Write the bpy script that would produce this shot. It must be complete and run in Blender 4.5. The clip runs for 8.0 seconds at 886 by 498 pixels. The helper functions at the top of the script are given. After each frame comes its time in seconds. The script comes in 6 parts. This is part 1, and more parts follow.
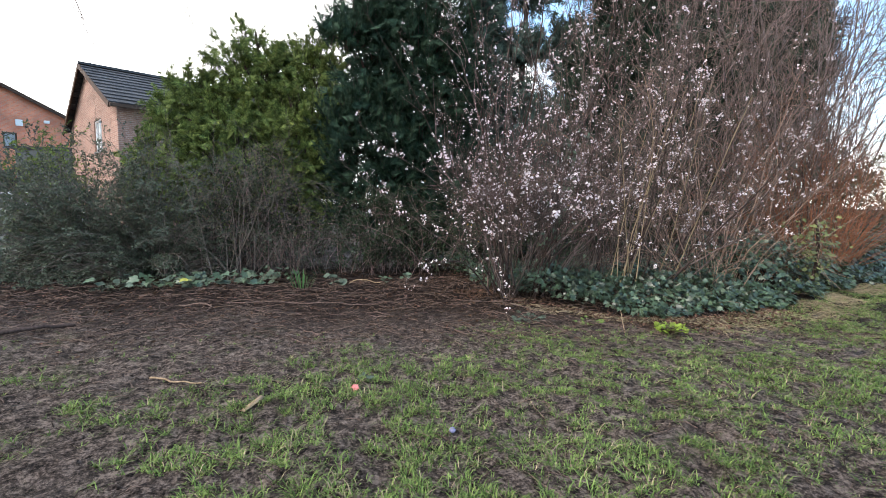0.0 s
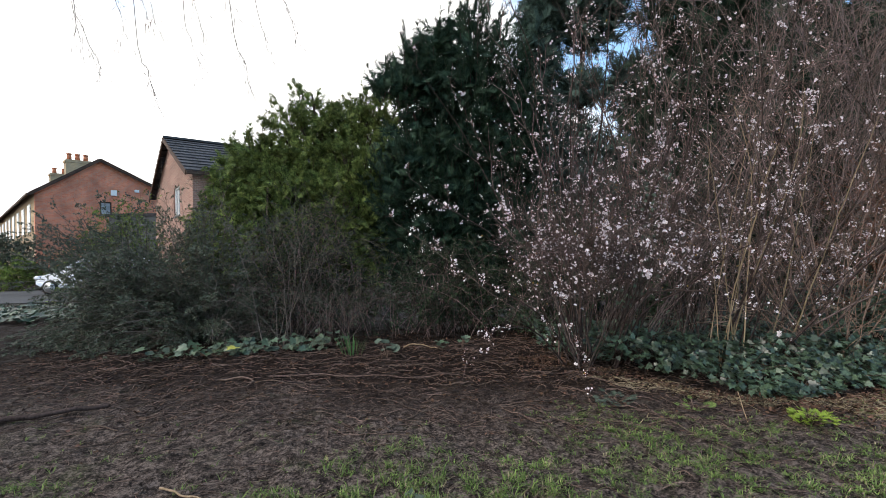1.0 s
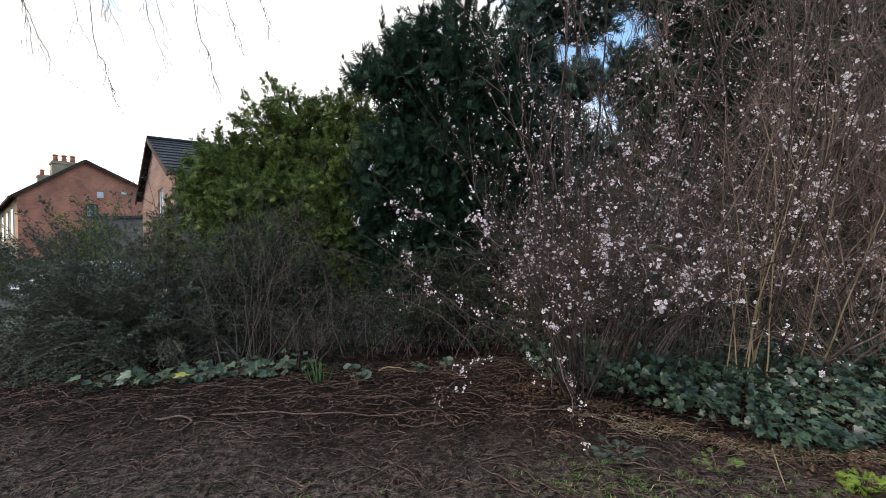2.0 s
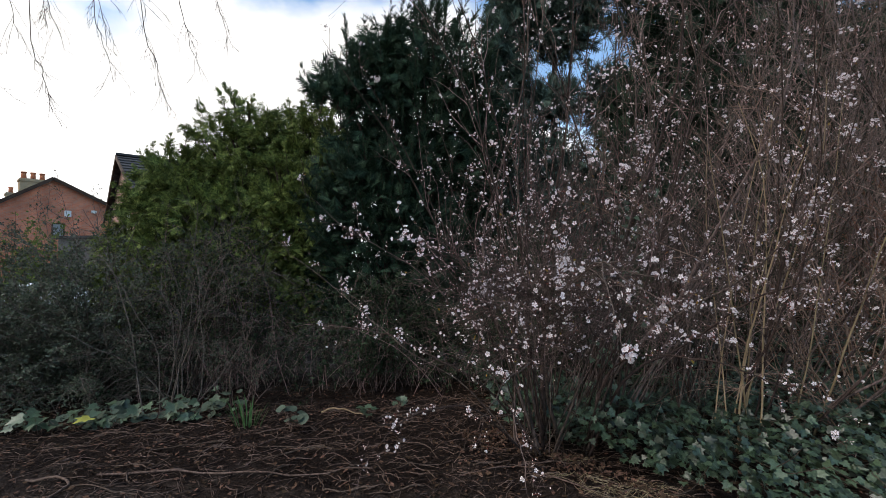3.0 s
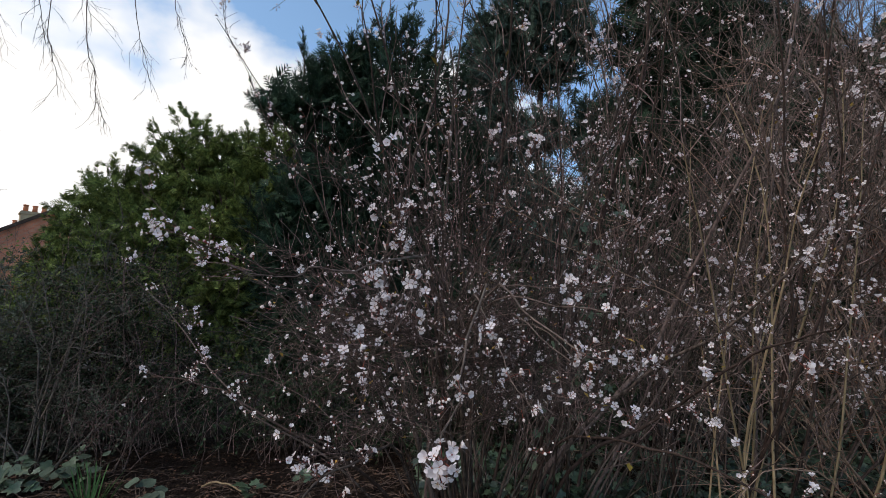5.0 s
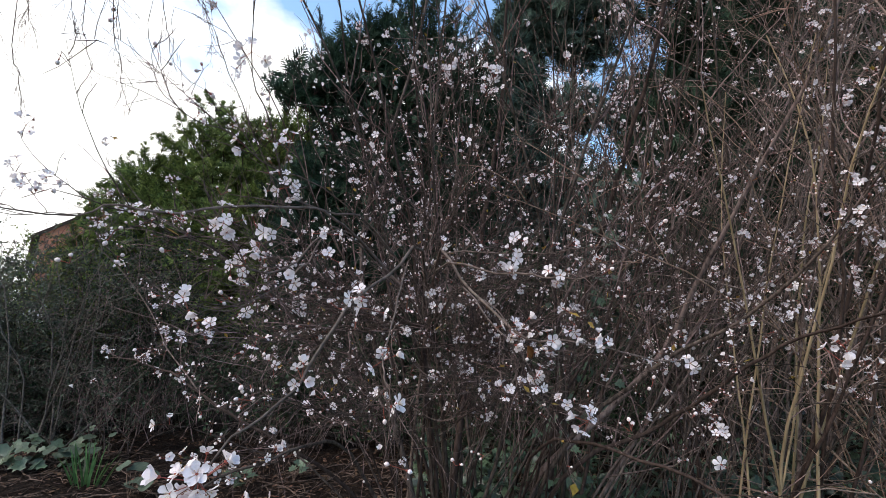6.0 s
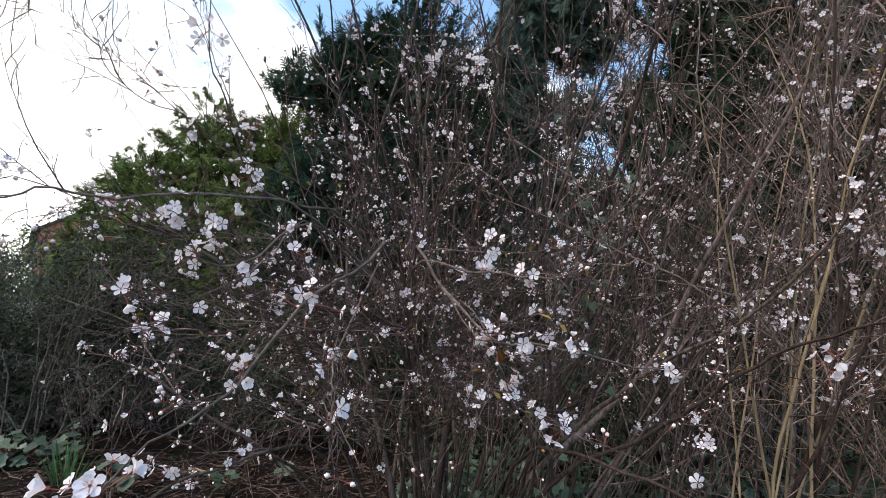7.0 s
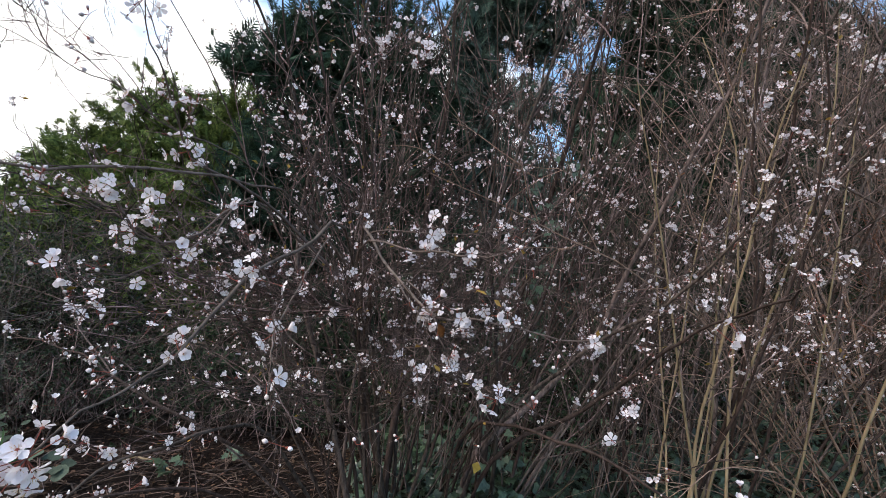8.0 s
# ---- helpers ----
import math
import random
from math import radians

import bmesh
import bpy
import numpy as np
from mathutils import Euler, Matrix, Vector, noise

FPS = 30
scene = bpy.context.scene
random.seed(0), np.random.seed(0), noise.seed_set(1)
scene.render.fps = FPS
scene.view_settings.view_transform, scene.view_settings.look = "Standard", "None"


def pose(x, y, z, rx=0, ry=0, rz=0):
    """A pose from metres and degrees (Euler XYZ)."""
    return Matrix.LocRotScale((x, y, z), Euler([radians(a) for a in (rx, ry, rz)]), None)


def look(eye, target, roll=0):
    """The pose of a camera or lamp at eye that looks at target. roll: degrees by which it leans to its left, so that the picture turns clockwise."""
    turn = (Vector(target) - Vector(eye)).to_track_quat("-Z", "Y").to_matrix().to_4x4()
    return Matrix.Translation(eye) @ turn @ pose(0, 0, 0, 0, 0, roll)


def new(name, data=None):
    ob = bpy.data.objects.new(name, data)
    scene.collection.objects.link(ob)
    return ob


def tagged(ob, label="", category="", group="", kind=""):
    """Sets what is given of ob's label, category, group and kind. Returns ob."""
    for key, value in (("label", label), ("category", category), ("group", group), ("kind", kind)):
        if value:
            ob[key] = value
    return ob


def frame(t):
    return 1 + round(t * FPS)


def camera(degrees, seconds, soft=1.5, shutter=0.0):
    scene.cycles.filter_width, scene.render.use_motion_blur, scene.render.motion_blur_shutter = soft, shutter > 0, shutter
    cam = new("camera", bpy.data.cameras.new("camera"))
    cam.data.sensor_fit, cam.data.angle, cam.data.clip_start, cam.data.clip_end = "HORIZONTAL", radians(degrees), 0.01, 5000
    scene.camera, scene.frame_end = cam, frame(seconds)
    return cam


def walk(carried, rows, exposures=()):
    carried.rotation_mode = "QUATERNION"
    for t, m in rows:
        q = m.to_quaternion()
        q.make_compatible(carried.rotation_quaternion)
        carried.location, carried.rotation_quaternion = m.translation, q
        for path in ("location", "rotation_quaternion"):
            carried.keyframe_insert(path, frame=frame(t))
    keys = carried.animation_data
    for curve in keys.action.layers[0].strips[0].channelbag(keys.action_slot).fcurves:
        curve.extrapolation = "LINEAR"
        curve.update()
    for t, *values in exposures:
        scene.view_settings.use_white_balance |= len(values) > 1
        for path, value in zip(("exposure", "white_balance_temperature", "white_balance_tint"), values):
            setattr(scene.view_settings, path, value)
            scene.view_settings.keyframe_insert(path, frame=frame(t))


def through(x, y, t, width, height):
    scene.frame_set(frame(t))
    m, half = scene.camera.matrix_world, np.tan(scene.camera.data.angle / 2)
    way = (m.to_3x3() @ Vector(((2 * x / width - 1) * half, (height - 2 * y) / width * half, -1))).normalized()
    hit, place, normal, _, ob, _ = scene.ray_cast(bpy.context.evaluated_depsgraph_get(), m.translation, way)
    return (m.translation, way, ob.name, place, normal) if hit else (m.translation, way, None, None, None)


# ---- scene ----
cam = camera(88.2, 8.0, soft=0.5)
PATH = [
    (0, (-0.21, 0.387, 1.195), (0.263, 2.32, 1.0), 0.6),
    (0.5, (-0.25, 0.693, 1.24), (0.07, 2.665, 1.149), -0.4),
    (1, (-0.086, 0.995, 1.296), (0.139, 2.982, 1.312), -1.4),
    (1.2, (-0.019, 1.112, 1.317), (0.192, 3.1, 1.374), -1.2),
    (2.3, (0.334, 1.842, 1.46), (0.574, 3.828, 1.46), -2.1),
    (2.5, (0.402, 1.939, 1.445), (0.664, 3.921, 1.465), -1.8),
    (3, (0.653, 2.22, 1.445), (0.943, 4.196, 1.556), -1.4),
    (3.5, (0.87, 2.466, 1.426), (1.273, 4.41, 1.664), -0.8),
    (4, (1.116, 2.701, 1.434), (1.557, 4.629, 1.729), 0.3),
    (4.5, (1.306, 2.892, 1.387), (1.676, 4.826, 1.733), 0.6),
    (5, (1.51, 3.065, 1.359), (1.758, 5.023, 1.68), 0.5),
    (5.2, (1.578, 3.13, 1.336), (1.796, 5.094, 1.643), 0.4),
    (6.3, (1.918, 3.377, 1.314), (1.944, 5.357, 1.599), 1.8),
    (6.5, (1.922, 3.379, 1.318), (1.943, 5.356, 1.621), 1.9),
    (7, (1.933, 3.402, 1.31), (1.991, 5.379, 1.61), 2.5),
    (7.5, (1.923, 3.365, 1.296), (2.048, 5.339, 1.594), 2.7),
    (8, (1.96, 3.369, 1.293), (2.208, 5.337, 1.541), 2.5),
]
EXPOSURES = [(0, 0.87), (0.5, 0.57), (1, 0.22), (2.5, -0.04), (3.5, -0.44), (4.5, -0.53), (5.2, -0.32), (6.4, 0.28), (8, 0.3)]
walk(cam, [(t, look(eye, target, roll)) for t, eye, target, roll in PATH], EXPOSURES)


# ---- light ----
def make_world():
    w = bpy.data.worlds.new("sky")
    w.use_nodes = True
    scene.world = w
    nt = w.node_tree
    nt.nodes.clear()
    out = nt.nodes.new("ShaderNodeOutputWorld")
    bg = nt.nodes.new("ShaderNodeBackground")
    sky = nt.nodes.new("ShaderNodeTexSky")
    sky.sky_type = "NISHITA"
    sky.sun_disc = False
    sky.sun_elevation = radians(52)
    sky.sun_rotation = radians(SUN_TURN)
    co = nt.nodes.new("ShaderNodeTexCoord")
    mp = nt.nodes.new("ShaderNodeMapping")
    mp.inputs["Location"].default_value = CLOUD_SHIFT
    mp.inputs["Scale"].default_value = (1.0, 1.0, 1.7)
    no = nt.nodes.new("ShaderNodeTexNoise")
    no.inputs["Scale"].default_value = 1.7
    no.inputs["Detail"].default_value = 7
    no.inputs["Roughness"].default_value = 0.52
    rp = nt.nodes.new("ShaderNodeValToRGB")
    rp.color_ramp.elements[0].position = CLOUD_EDGE[0]
    rp.color_ramp.elements[1].position = CLOUD_EDGE[1]
    mx = nt.nodes.new("ShaderNodeMix")
    mx.data_type = "RGBA"
    mx.inputs["B"].default_value = CLOUD
    nt.links.new(co.outputs["Generated"], mp.inputs["Vector"])
    nt.links.new(mp.outputs["Vector"], no.inputs["Vector"])
    # the cloud is thicker towards the horizon and to the west
    tilt = nt.nodes.new("ShaderNodeVectorMath")
    tilt.operation = "DOT_PRODUCT"
    tilt.inputs[1].default_value = CLOUD_TILT
    nt.links.new(co.outputs["Generated"], tilt.inputs[0])
    su = nt.nodes.new("ShaderNodeMath")
    su.operation = "ADD"
    nt.links.new(no.outputs["Fac"], su.inputs[0])
    nt.links.new(tilt.outputs["Value"], su.inputs[1])
    nt.links.new(su.outputs[0], rp.inputs["Fac"])
    nt.links.new(rp.outputs["Color"], mx.inputs["Factor"])
    clear = nt.nodes.new("ShaderNodeVectorMath")
    clear.operation = "MULTIPLY"
    clear.inputs[1].default_value = CLEAR_SKY
    nt.links.new(sky.outputs["Color"], clear.inputs[0])
    nt.links.new(clear.outputs["Vector"], mx.inputs["A"])
    nt.links.new(mx.outputs["Result"], bg.inputs["Color"])
    bg.inputs["Strength"].default_value = SKY_STRENGTH
    nt.links.new(bg.outputs["Background"], out.inputs["Surface"])


SUN_TURN = 246
CLOUD_SHIFT = (3.1, 0.4, 1.2)
CLOUD = (10.0, 9.8, 9.6, 1)
CLOUD_TILT = (-0.37, 0.06, -0.56)
CLOUD_EDGE = (0.27, 0.38)
CLEAR_SKY = (1.9, 2.1, 2.05)
SKY_STRENGTH = 0.15
make_world()
sun = new("sun", bpy.data.lights.new("sun", "SUN"))
sun.data.energy = 2.0
sun.data.angle = radians(18)
sun.data.color = (1.0, 0.92, 0.83)
sun.matrix_world = look((-6.4, -2.8, 9.0), (0, 0, 0))


# ---- tools ----
def norm(a):
    return a / np.maximum(np.linalg.norm(a, axis=-1, keepdims=True), 1e-9)


def hashed(i, j, seed):
    n = (i * 374761393 + j * 668265263 + seed * 144269504) & 0x7FFFFFFF
    n = ((n ^ (n >> 13)) * 1274126177) & 0x7FFFFFFF
    return ((n ^ (n >> 16)) & 0xFFFF) / 65535.0


def vnoise(x, y, seed=0):
    """Smooth value noise from 0 to 1."""
    x, y = np.asarray(x, float), np.asarray(y, float)
    i, j = np.floor(x).astype(np.int64), np.floor(y).astype(np.int64)
    u, v = x - i, y - j
    u, v = u * u * (3 - 2 * u), v * v * (3 - 2 * v)
    a, b = hashed(i, j, seed), hashed(i + 1, j, seed)
    c, d = hashed(i, j + 1, seed), hashed(i + 1, j + 1, seed)
    return (a * (1 - u) + b * u) * (1 - v) + (c * (1 - u) + d * u) * v


def ground_z(x, y):
    """Height of the trodden ground."""
    x, y = np.asarray(x, float), np.asarray(y, float)
    near = np.exp(-((x / 14) ** 2 + ((y - 4) / 14) ** 2))
    h = 0.05 * (vnoise(x * 0.9, y * 0.9, 3) - 0.5) + 0.03 * (vnoise(x * 3.1, y * 3.1, 4) - 0.5)
    h += 0.035 * (vnoise(x * 7, y * 7, 5) - 0.5) + 0.026 * (vnoise(x * 17, y * 17, 6) - 0.5)
    return h * near


class Acc:
    """Collects pieces of mesh."""

    def __init__(self):
        self.v, self.f, self.n = [], [], 0

    def add(self, v, f):
        if len(v) == 0:
            return self
        self.v.append(np.asarray(v, np.float32).reshape(-1, 3))
        self.f.append(np.asarray(f, np.int32) + self.n)
        self.n += len(self.v[-1])
        return self

    def mesh(self, name, material=None, smooth=True):
        me = bpy.data.meshes.new(name)
        if not self.n:
            return me
        v = np.concatenate(self.v)
        loops = np.concatenate([f.reshape(-1) for f in self.f])
        sizes = np.concatenate([np.full(len(f), f.shape[1], np.int32) for f in self.f])
        starts = np.concatenate([[0], np.cumsum(sizes)[:-1]]).astype(np.int32)
        me.vertices.add(len(v))
        me.vertices.foreach_set("co", v.reshape(-1))
        me.loops.add(len(loops))
        me.loops.foreach_set("vertex_index", loops)
        me.polygons.add(len(sizes))
        me.polygons.foreach_set("loop_start", starts)
        me.polygons.foreach_set("use_smooth", np.full(len(sizes), smooth))
        me.update(calc_edges=True)
        if material:
            me.materials.append(material)
        return me


def part(name, shape, material, parent=None, label="", smooth=True):
    """One mesh object from an Acc or a bmesh, under parent."""
    if isinstance(shape, Acc):
        me = shape.mesh(name, material, smooth)
    else:
        me = bpy.data.meshes.new(name)
        shape.to_mesh(me)
        shape.free()
        me.materials.append(material)
        if smooth:
            me.shade_smooth()
    ob = new(name, me)
    if parent:
        ob.parent = parent
    return tagged(ob, label) if label else ob


def empty(name, label, category, place=(0, 0, 0), group="", kind=""):
    ob = new(name)
    ob.location = place
    ob.empty_display_size = 0.1
    return tagged(ob, label, category, group, kind)


def under(ob, parent):
    """Make ob, built in world places, a part of parent."""
    ob.parent = parent
    ob.matrix_parent_inverse = Matrix.Translation(parent.location).inverted()
    return ob


def tubes(P, R, sides=5):
    """Tapered tubes along P (count, points, 3) with the radii R."""
    B, n, _ = P.shape
    T = norm(np.gradient(P, axis=1))
    ref = np.where(np.abs(T[..., 2:3]) > 0.9, np.array([1.0, 0, 0]), np.array([0, 0, 1.0]))
    U = norm(np.cross(T, ref))
    W = np.cross(T, U)
    a = np.arange(sides) * 2 * np.pi / sides
    ring = U[:, :, None] * np.cos(a)[:, None] + W[:, :, None] * np.sin(a)[:, None]
    V = P[:, :, None] + ring * R[:, :, None, None]
    k = np.arange(sides)
    q = np.stack([k, (k + 1) % sides, (k + 1) % sides + sides, k + sides], -1)
    F = q[None, None] + (np.arange(n - 1) * sides)[None, :, None, None] + (np.arange(B) * n * sides)[:, None, None, None]
    return V.reshape(-1, 3), F.reshape(-1, 4)


def grow(rs, start, way, length, n, wander, pull=(0, 0, 0)):
    """Paths that wander from start along way."""
    d = norm(np.asarray(way, float))
    p = [np.asarray(start, float)]
    step = np.asarray(length, float)[:, None] / (n - 1)
    for _ in range(n - 1):
        d = norm(d + wander * rs.randn(*d.shape) + np.asarray(pull))
        p.append(p[-1] + d * step)
    return np.stack(p, 1)


def at_param(P, idx, t):
    n = P.shape[1]
    s = t * (n - 1)
    i = np.minimum(s.astype(int), n - 2)
    w = (s - i)[:, None]
    a, b = P[idx, i], P[idx, i + 1]
    return a * (1 - w) + b * w, norm(b - a)


def offshoots(rs, P, per, t0, t1, a0, a1):
    """Places and ways of side shoots: per of them on each path."""
    idx = np.repeat(np.arange(len(P)), per)
    t = rs.uniform(t0, t1, len(idx))
    p, d = at_param(P, idx, t)
    side = norm(np.cross(d, rs.randn(len(idx), 3)))
    a = np.radians(rs.uniform(a0, a1, len(idx)))[:, None]
    return idx, t, p, norm(d * np.cos(a) + side * np.sin(a))


def bases(rs, way):
    """Turns that take z to way, with a random spin."""
    z = norm(way)
    x = norm(np.cross(z, rs.randn(*z.shape)))
    return np.stack([x, np.cross(z, x), z], -1)


def bases_up(way, up):
    """Turns that take y to way and z near to up."""
    y = norm(way)
    x = norm(np.cross(y, up))
    return np.stack([x, y, np.cross(x, y)], -1)


def place(T, F, pos, rot, scale):
    """Copies of the template (T, F) as one mesh's arrays."""
    V = np.einsum("nij,mj->nmi", rot, T) * np.asarray(scale).reshape(-1, 1, 1) + pos[:, None]
    f = F[None] + (np.arange(len(pos)) * len(T))[:, None, None]
    return V.reshape(-1, 3), f.reshape(-1, F.shape[1])


def smooth_path(points, n):
    """A smooth line of n points through a few control points."""
    p = np.array(points, float)
    k = np.linspace(0, len(p) - 1, n)
    ext = np.vstack([2 * p[0] - p[1], p, 2 * p[-1] - p[-2]])
    out = []
    for s in k:
        i = min(int(s), len(p) - 2)
        u = s - i
        a, b, c, d = ext[i], ext[i + 1], ext[i + 2], ext[i + 3]
        out.append(0.5 * (2 * b + (c - a) * u + (2 * a - 5 * b + 4 * c - d) * u * u + (3 * b - a - 3 * c + d) * u ** 3))
    return np.array(out)


def box_bm(bm, lo, hi, bevel=0.0):
    r = bmesh.ops.create_cube(bm, size=1)
    lo, hi = Vector(lo), Vector(hi)
    for v in r["verts"]:
        v.co = Vector([lo[i] + (v.co[i] + 0.5) * (hi[i] - lo[i]) for i in range(3)])
    if bevel:
        edges = list({e for v in r["verts"] for e in v.link_edges})
        bmesh.ops.bevel(bm, geom=edges, offset=bevel, segments=2, affect="EDGES")
    return bm


# ---- materials ----
def mat(name, a, b, scale=20.0, rough=0.7, bump=0.3, island=0.0, per_object=0.0, stain=0.25, stain_scale=1.5, metal=0.0, spec=0.06, stretch=(1, 1, 1), through=0.0):
    """A procedural surface: two colours in fine grain, broad stains, relief, and a change from piece to piece."""
    m = bpy.data.materials.new(name)
    m.use_nodes = True
    nt = m.node_tree
    bs = nt.nodes["Principled BSDF"]
    co = nt.nodes.new("ShaderNodeTexCoord")
    mp = nt.nodes.new("ShaderNodeMapping")
    mp.inputs["Scale"].default_value = stretch
    nt.links.new(co.outputs["Object"], mp.inputs["Vector"])
    fine = nt.nodes.new("ShaderNodeTexNoise")
    fine.inputs["Scale"].default_value = scale
    fine.inputs["Detail"].default_value = 5
    fine.inputs["Roughness"].default_value = 0.65
    wide = nt.nodes.new("ShaderNodeTexNoise")
    wide.inputs["Scale"].default_value = stain_scale
    wide.inputs["Detail"].default_value = 3
    nt.links.new(mp.outputs["Vector"], fine.inputs["Vector"])
    nt.links.new(co.outputs["Object"], wide.inputs["Vector"])
    rp = nt.nodes.new("ShaderNodeValToRGB")
    rp.color_ramp.elements[0].position, rp.color_ramp.elements[1].position = 0.32, 0.68
    rp.color_ramp.elements[0].color, rp.color_ramp.elements[1].color = (*a, 1), (*b, 1)
    nt.links.new(fine.outputs["Fac"], rp.inputs["Fac"])
    hs = nt.nodes.new("ShaderNodeHueSaturation")
    nt.links.new(rp.outputs["Color"], hs.inputs["Color"])
    val = nt.nodes.new("ShaderNodeMapRange")
    val.inputs["From Min"].default_value, val.inputs["From Max"].default_value = 0.3, 0.7
    val.inputs["To Min"].default_value, val.inputs["To Max"].default_value = 1 - stain, 1 + stain
    nt.links.new(wide.outputs["Fac"], val.inputs["Value"])
    last = val.outputs["Result"]
    for on, kind, socket in ((island, "ShaderNodeNewGeometry", "Random Per Island"), (per_object, "ShaderNodeObjectInfo", "Random")):
        if on:
            src = nt.nodes.new(kind)
            r = nt.nodes.new("ShaderNodeMapRange")
            r.inputs["To Min"].default_value, r.inputs["To Max"].default_value = 1 - on, 1 + on
            nt.links.new(src.outputs[socket], r.inputs["Value"])
            mul = nt.nodes.new("ShaderNodeMath")
            mul.operation = "MULTIPLY"
            nt.links.new(last, mul.inputs[0])
            nt.links.new(r.outputs["Result"], mul.inputs[1])
            last = mul.outputs["Value"]
            h = nt.nodes.new("ShaderNodeMapRange")
            h.inputs["To Min"].default_value, h.inputs["To Max"].default_value = 0.5 + 0.03 * on, 0.5 - 0.03 * on
            nt.links.new(src.outputs[socket], h.inputs["Value"])
            nt.links.new(h.outputs["Result"], hs.inputs["Hue"])
    nt.links.new(last, hs.inputs["Value"])
    nt.links.new(hs.outputs["Color"], bs.inputs["Base Color"])
    bs.inputs["Roughness"].default_value = rough
    bs.inputs["Metallic"].default_value = metal
    bs.inputs["Specular IOR Level"].default_value = spec
    if bump:
        bp = nt.nodes.new("ShaderNodeBump")
        bp.inputs["Strength"].default_value = bump
        bp.inputs["Distance"].default_value = 0.3 / scale
        nt.links.new(fine.outputs["Fac"], bp.inputs["Height"])
        nt.links.new(bp.outputs["Normal"], bs.inputs["Normal"])
    if through:
        tr = nt.nodes.new("ShaderNodeBsdfTranslucent")
        nt.links.new(hs.outputs["Color"], tr.inputs["Color"])
        ms = nt.nodes.new("ShaderNodeMixShader")
        ms.inputs["Fac"].default_value = through
        nt.links.new(bs.outputs["BSDF"], ms.inputs[1])
        nt.links.new(tr.outputs["BSDF"], ms.inputs[2])
        nt.links.new(ms.outputs["Shader"], nt.nodes["Material Output"].inputs["Surface"])
    return m


def brick_mat(name, a, b, mortar):
    m = bpy.data.materials.new(name)
    m.use_nodes = True
    nt = m.node_tree
    bs = nt.nodes["Principled BSDF"]
    uv = nt.nodes.new("ShaderNodeTexCoord")
    sep = nt.nodes.new("ShaderNodeSeparateXYZ")
    add = nt.nodes.new("ShaderNodeMath")
    com = nt.nodes.new("ShaderNodeCombineXYZ")
    nt.links.new(uv.outputs["Object"], sep.inputs[0])
    nt.links.new(sep.outputs["X"], add.inputs[0])
    nt.links.new(sep.outputs["Y"], add.inputs[1])
    nt.links.new(add.outputs[0], com.inputs["X"])
    nt.links.new(sep.outputs["Z"], com.inputs["Y"])
    br = nt.nodes.new("ShaderNodeTexBrick")
    br.inputs["Color1"].default_value, br.inputs["Color2"].default_value = (*a, 1), (*b, 1)
    br.inputs["Mortar"].default_value = (*mortar, 1)
    br.inputs["Scale"].default_value = 1.0
    br.inputs["Mortar Size"].default_value = 0.007
    br.inputs["Brick Width"].default_value, br.inputs["Row Height"].default_value = 0.225, 0.075
    nt.links.new(com.outputs[0], br.inputs["Vector"])
    no = nt.nodes.new("ShaderNodeTexNoise")
    no.inputs["Scale"].default_value = 0.9
    no.inputs["Detail"].default_value = 6
    nt.links.new(com.outputs[0], no.inputs["Vector"])
    mr = nt.nodes.new("ShaderNodeMapRange")
    mr.inputs["From Min"].default_value, mr.inputs["From Max"].default_value = 0.3, 0.7
    mr.inputs["To Min"].default_value, mr.inputs["To Max"].default_value = 0.72, 1.25
    nt.links.new(no.outputs["Fac"], mr.inputs["Value"])
    hs = nt.nodes.new("ShaderNodeHueSaturation")
    nt.links.new(br.outputs["Color"], hs.inputs["Color"])
    nt.links.new(mr.outputs["Result"], hs.inputs["Value"])
    nt.links.new(hs.outputs["Color"], bs.inputs["Base Color"])
    bs.inputs["Roughness"].default_value = 0.88
    bp = nt.nodes.new("ShaderNodeBump")
    bp.inputs["Strength"].default_value = 0.4
    bp.inputs["Distance"].default_value = 0.01
    nt.links.new(br.outputs["Fac"], bp.inputs["Height"])
    bp.invert = True
    nt.links.new(bp.outputs["Normal"], bs.inputs["Normal"])
    return m


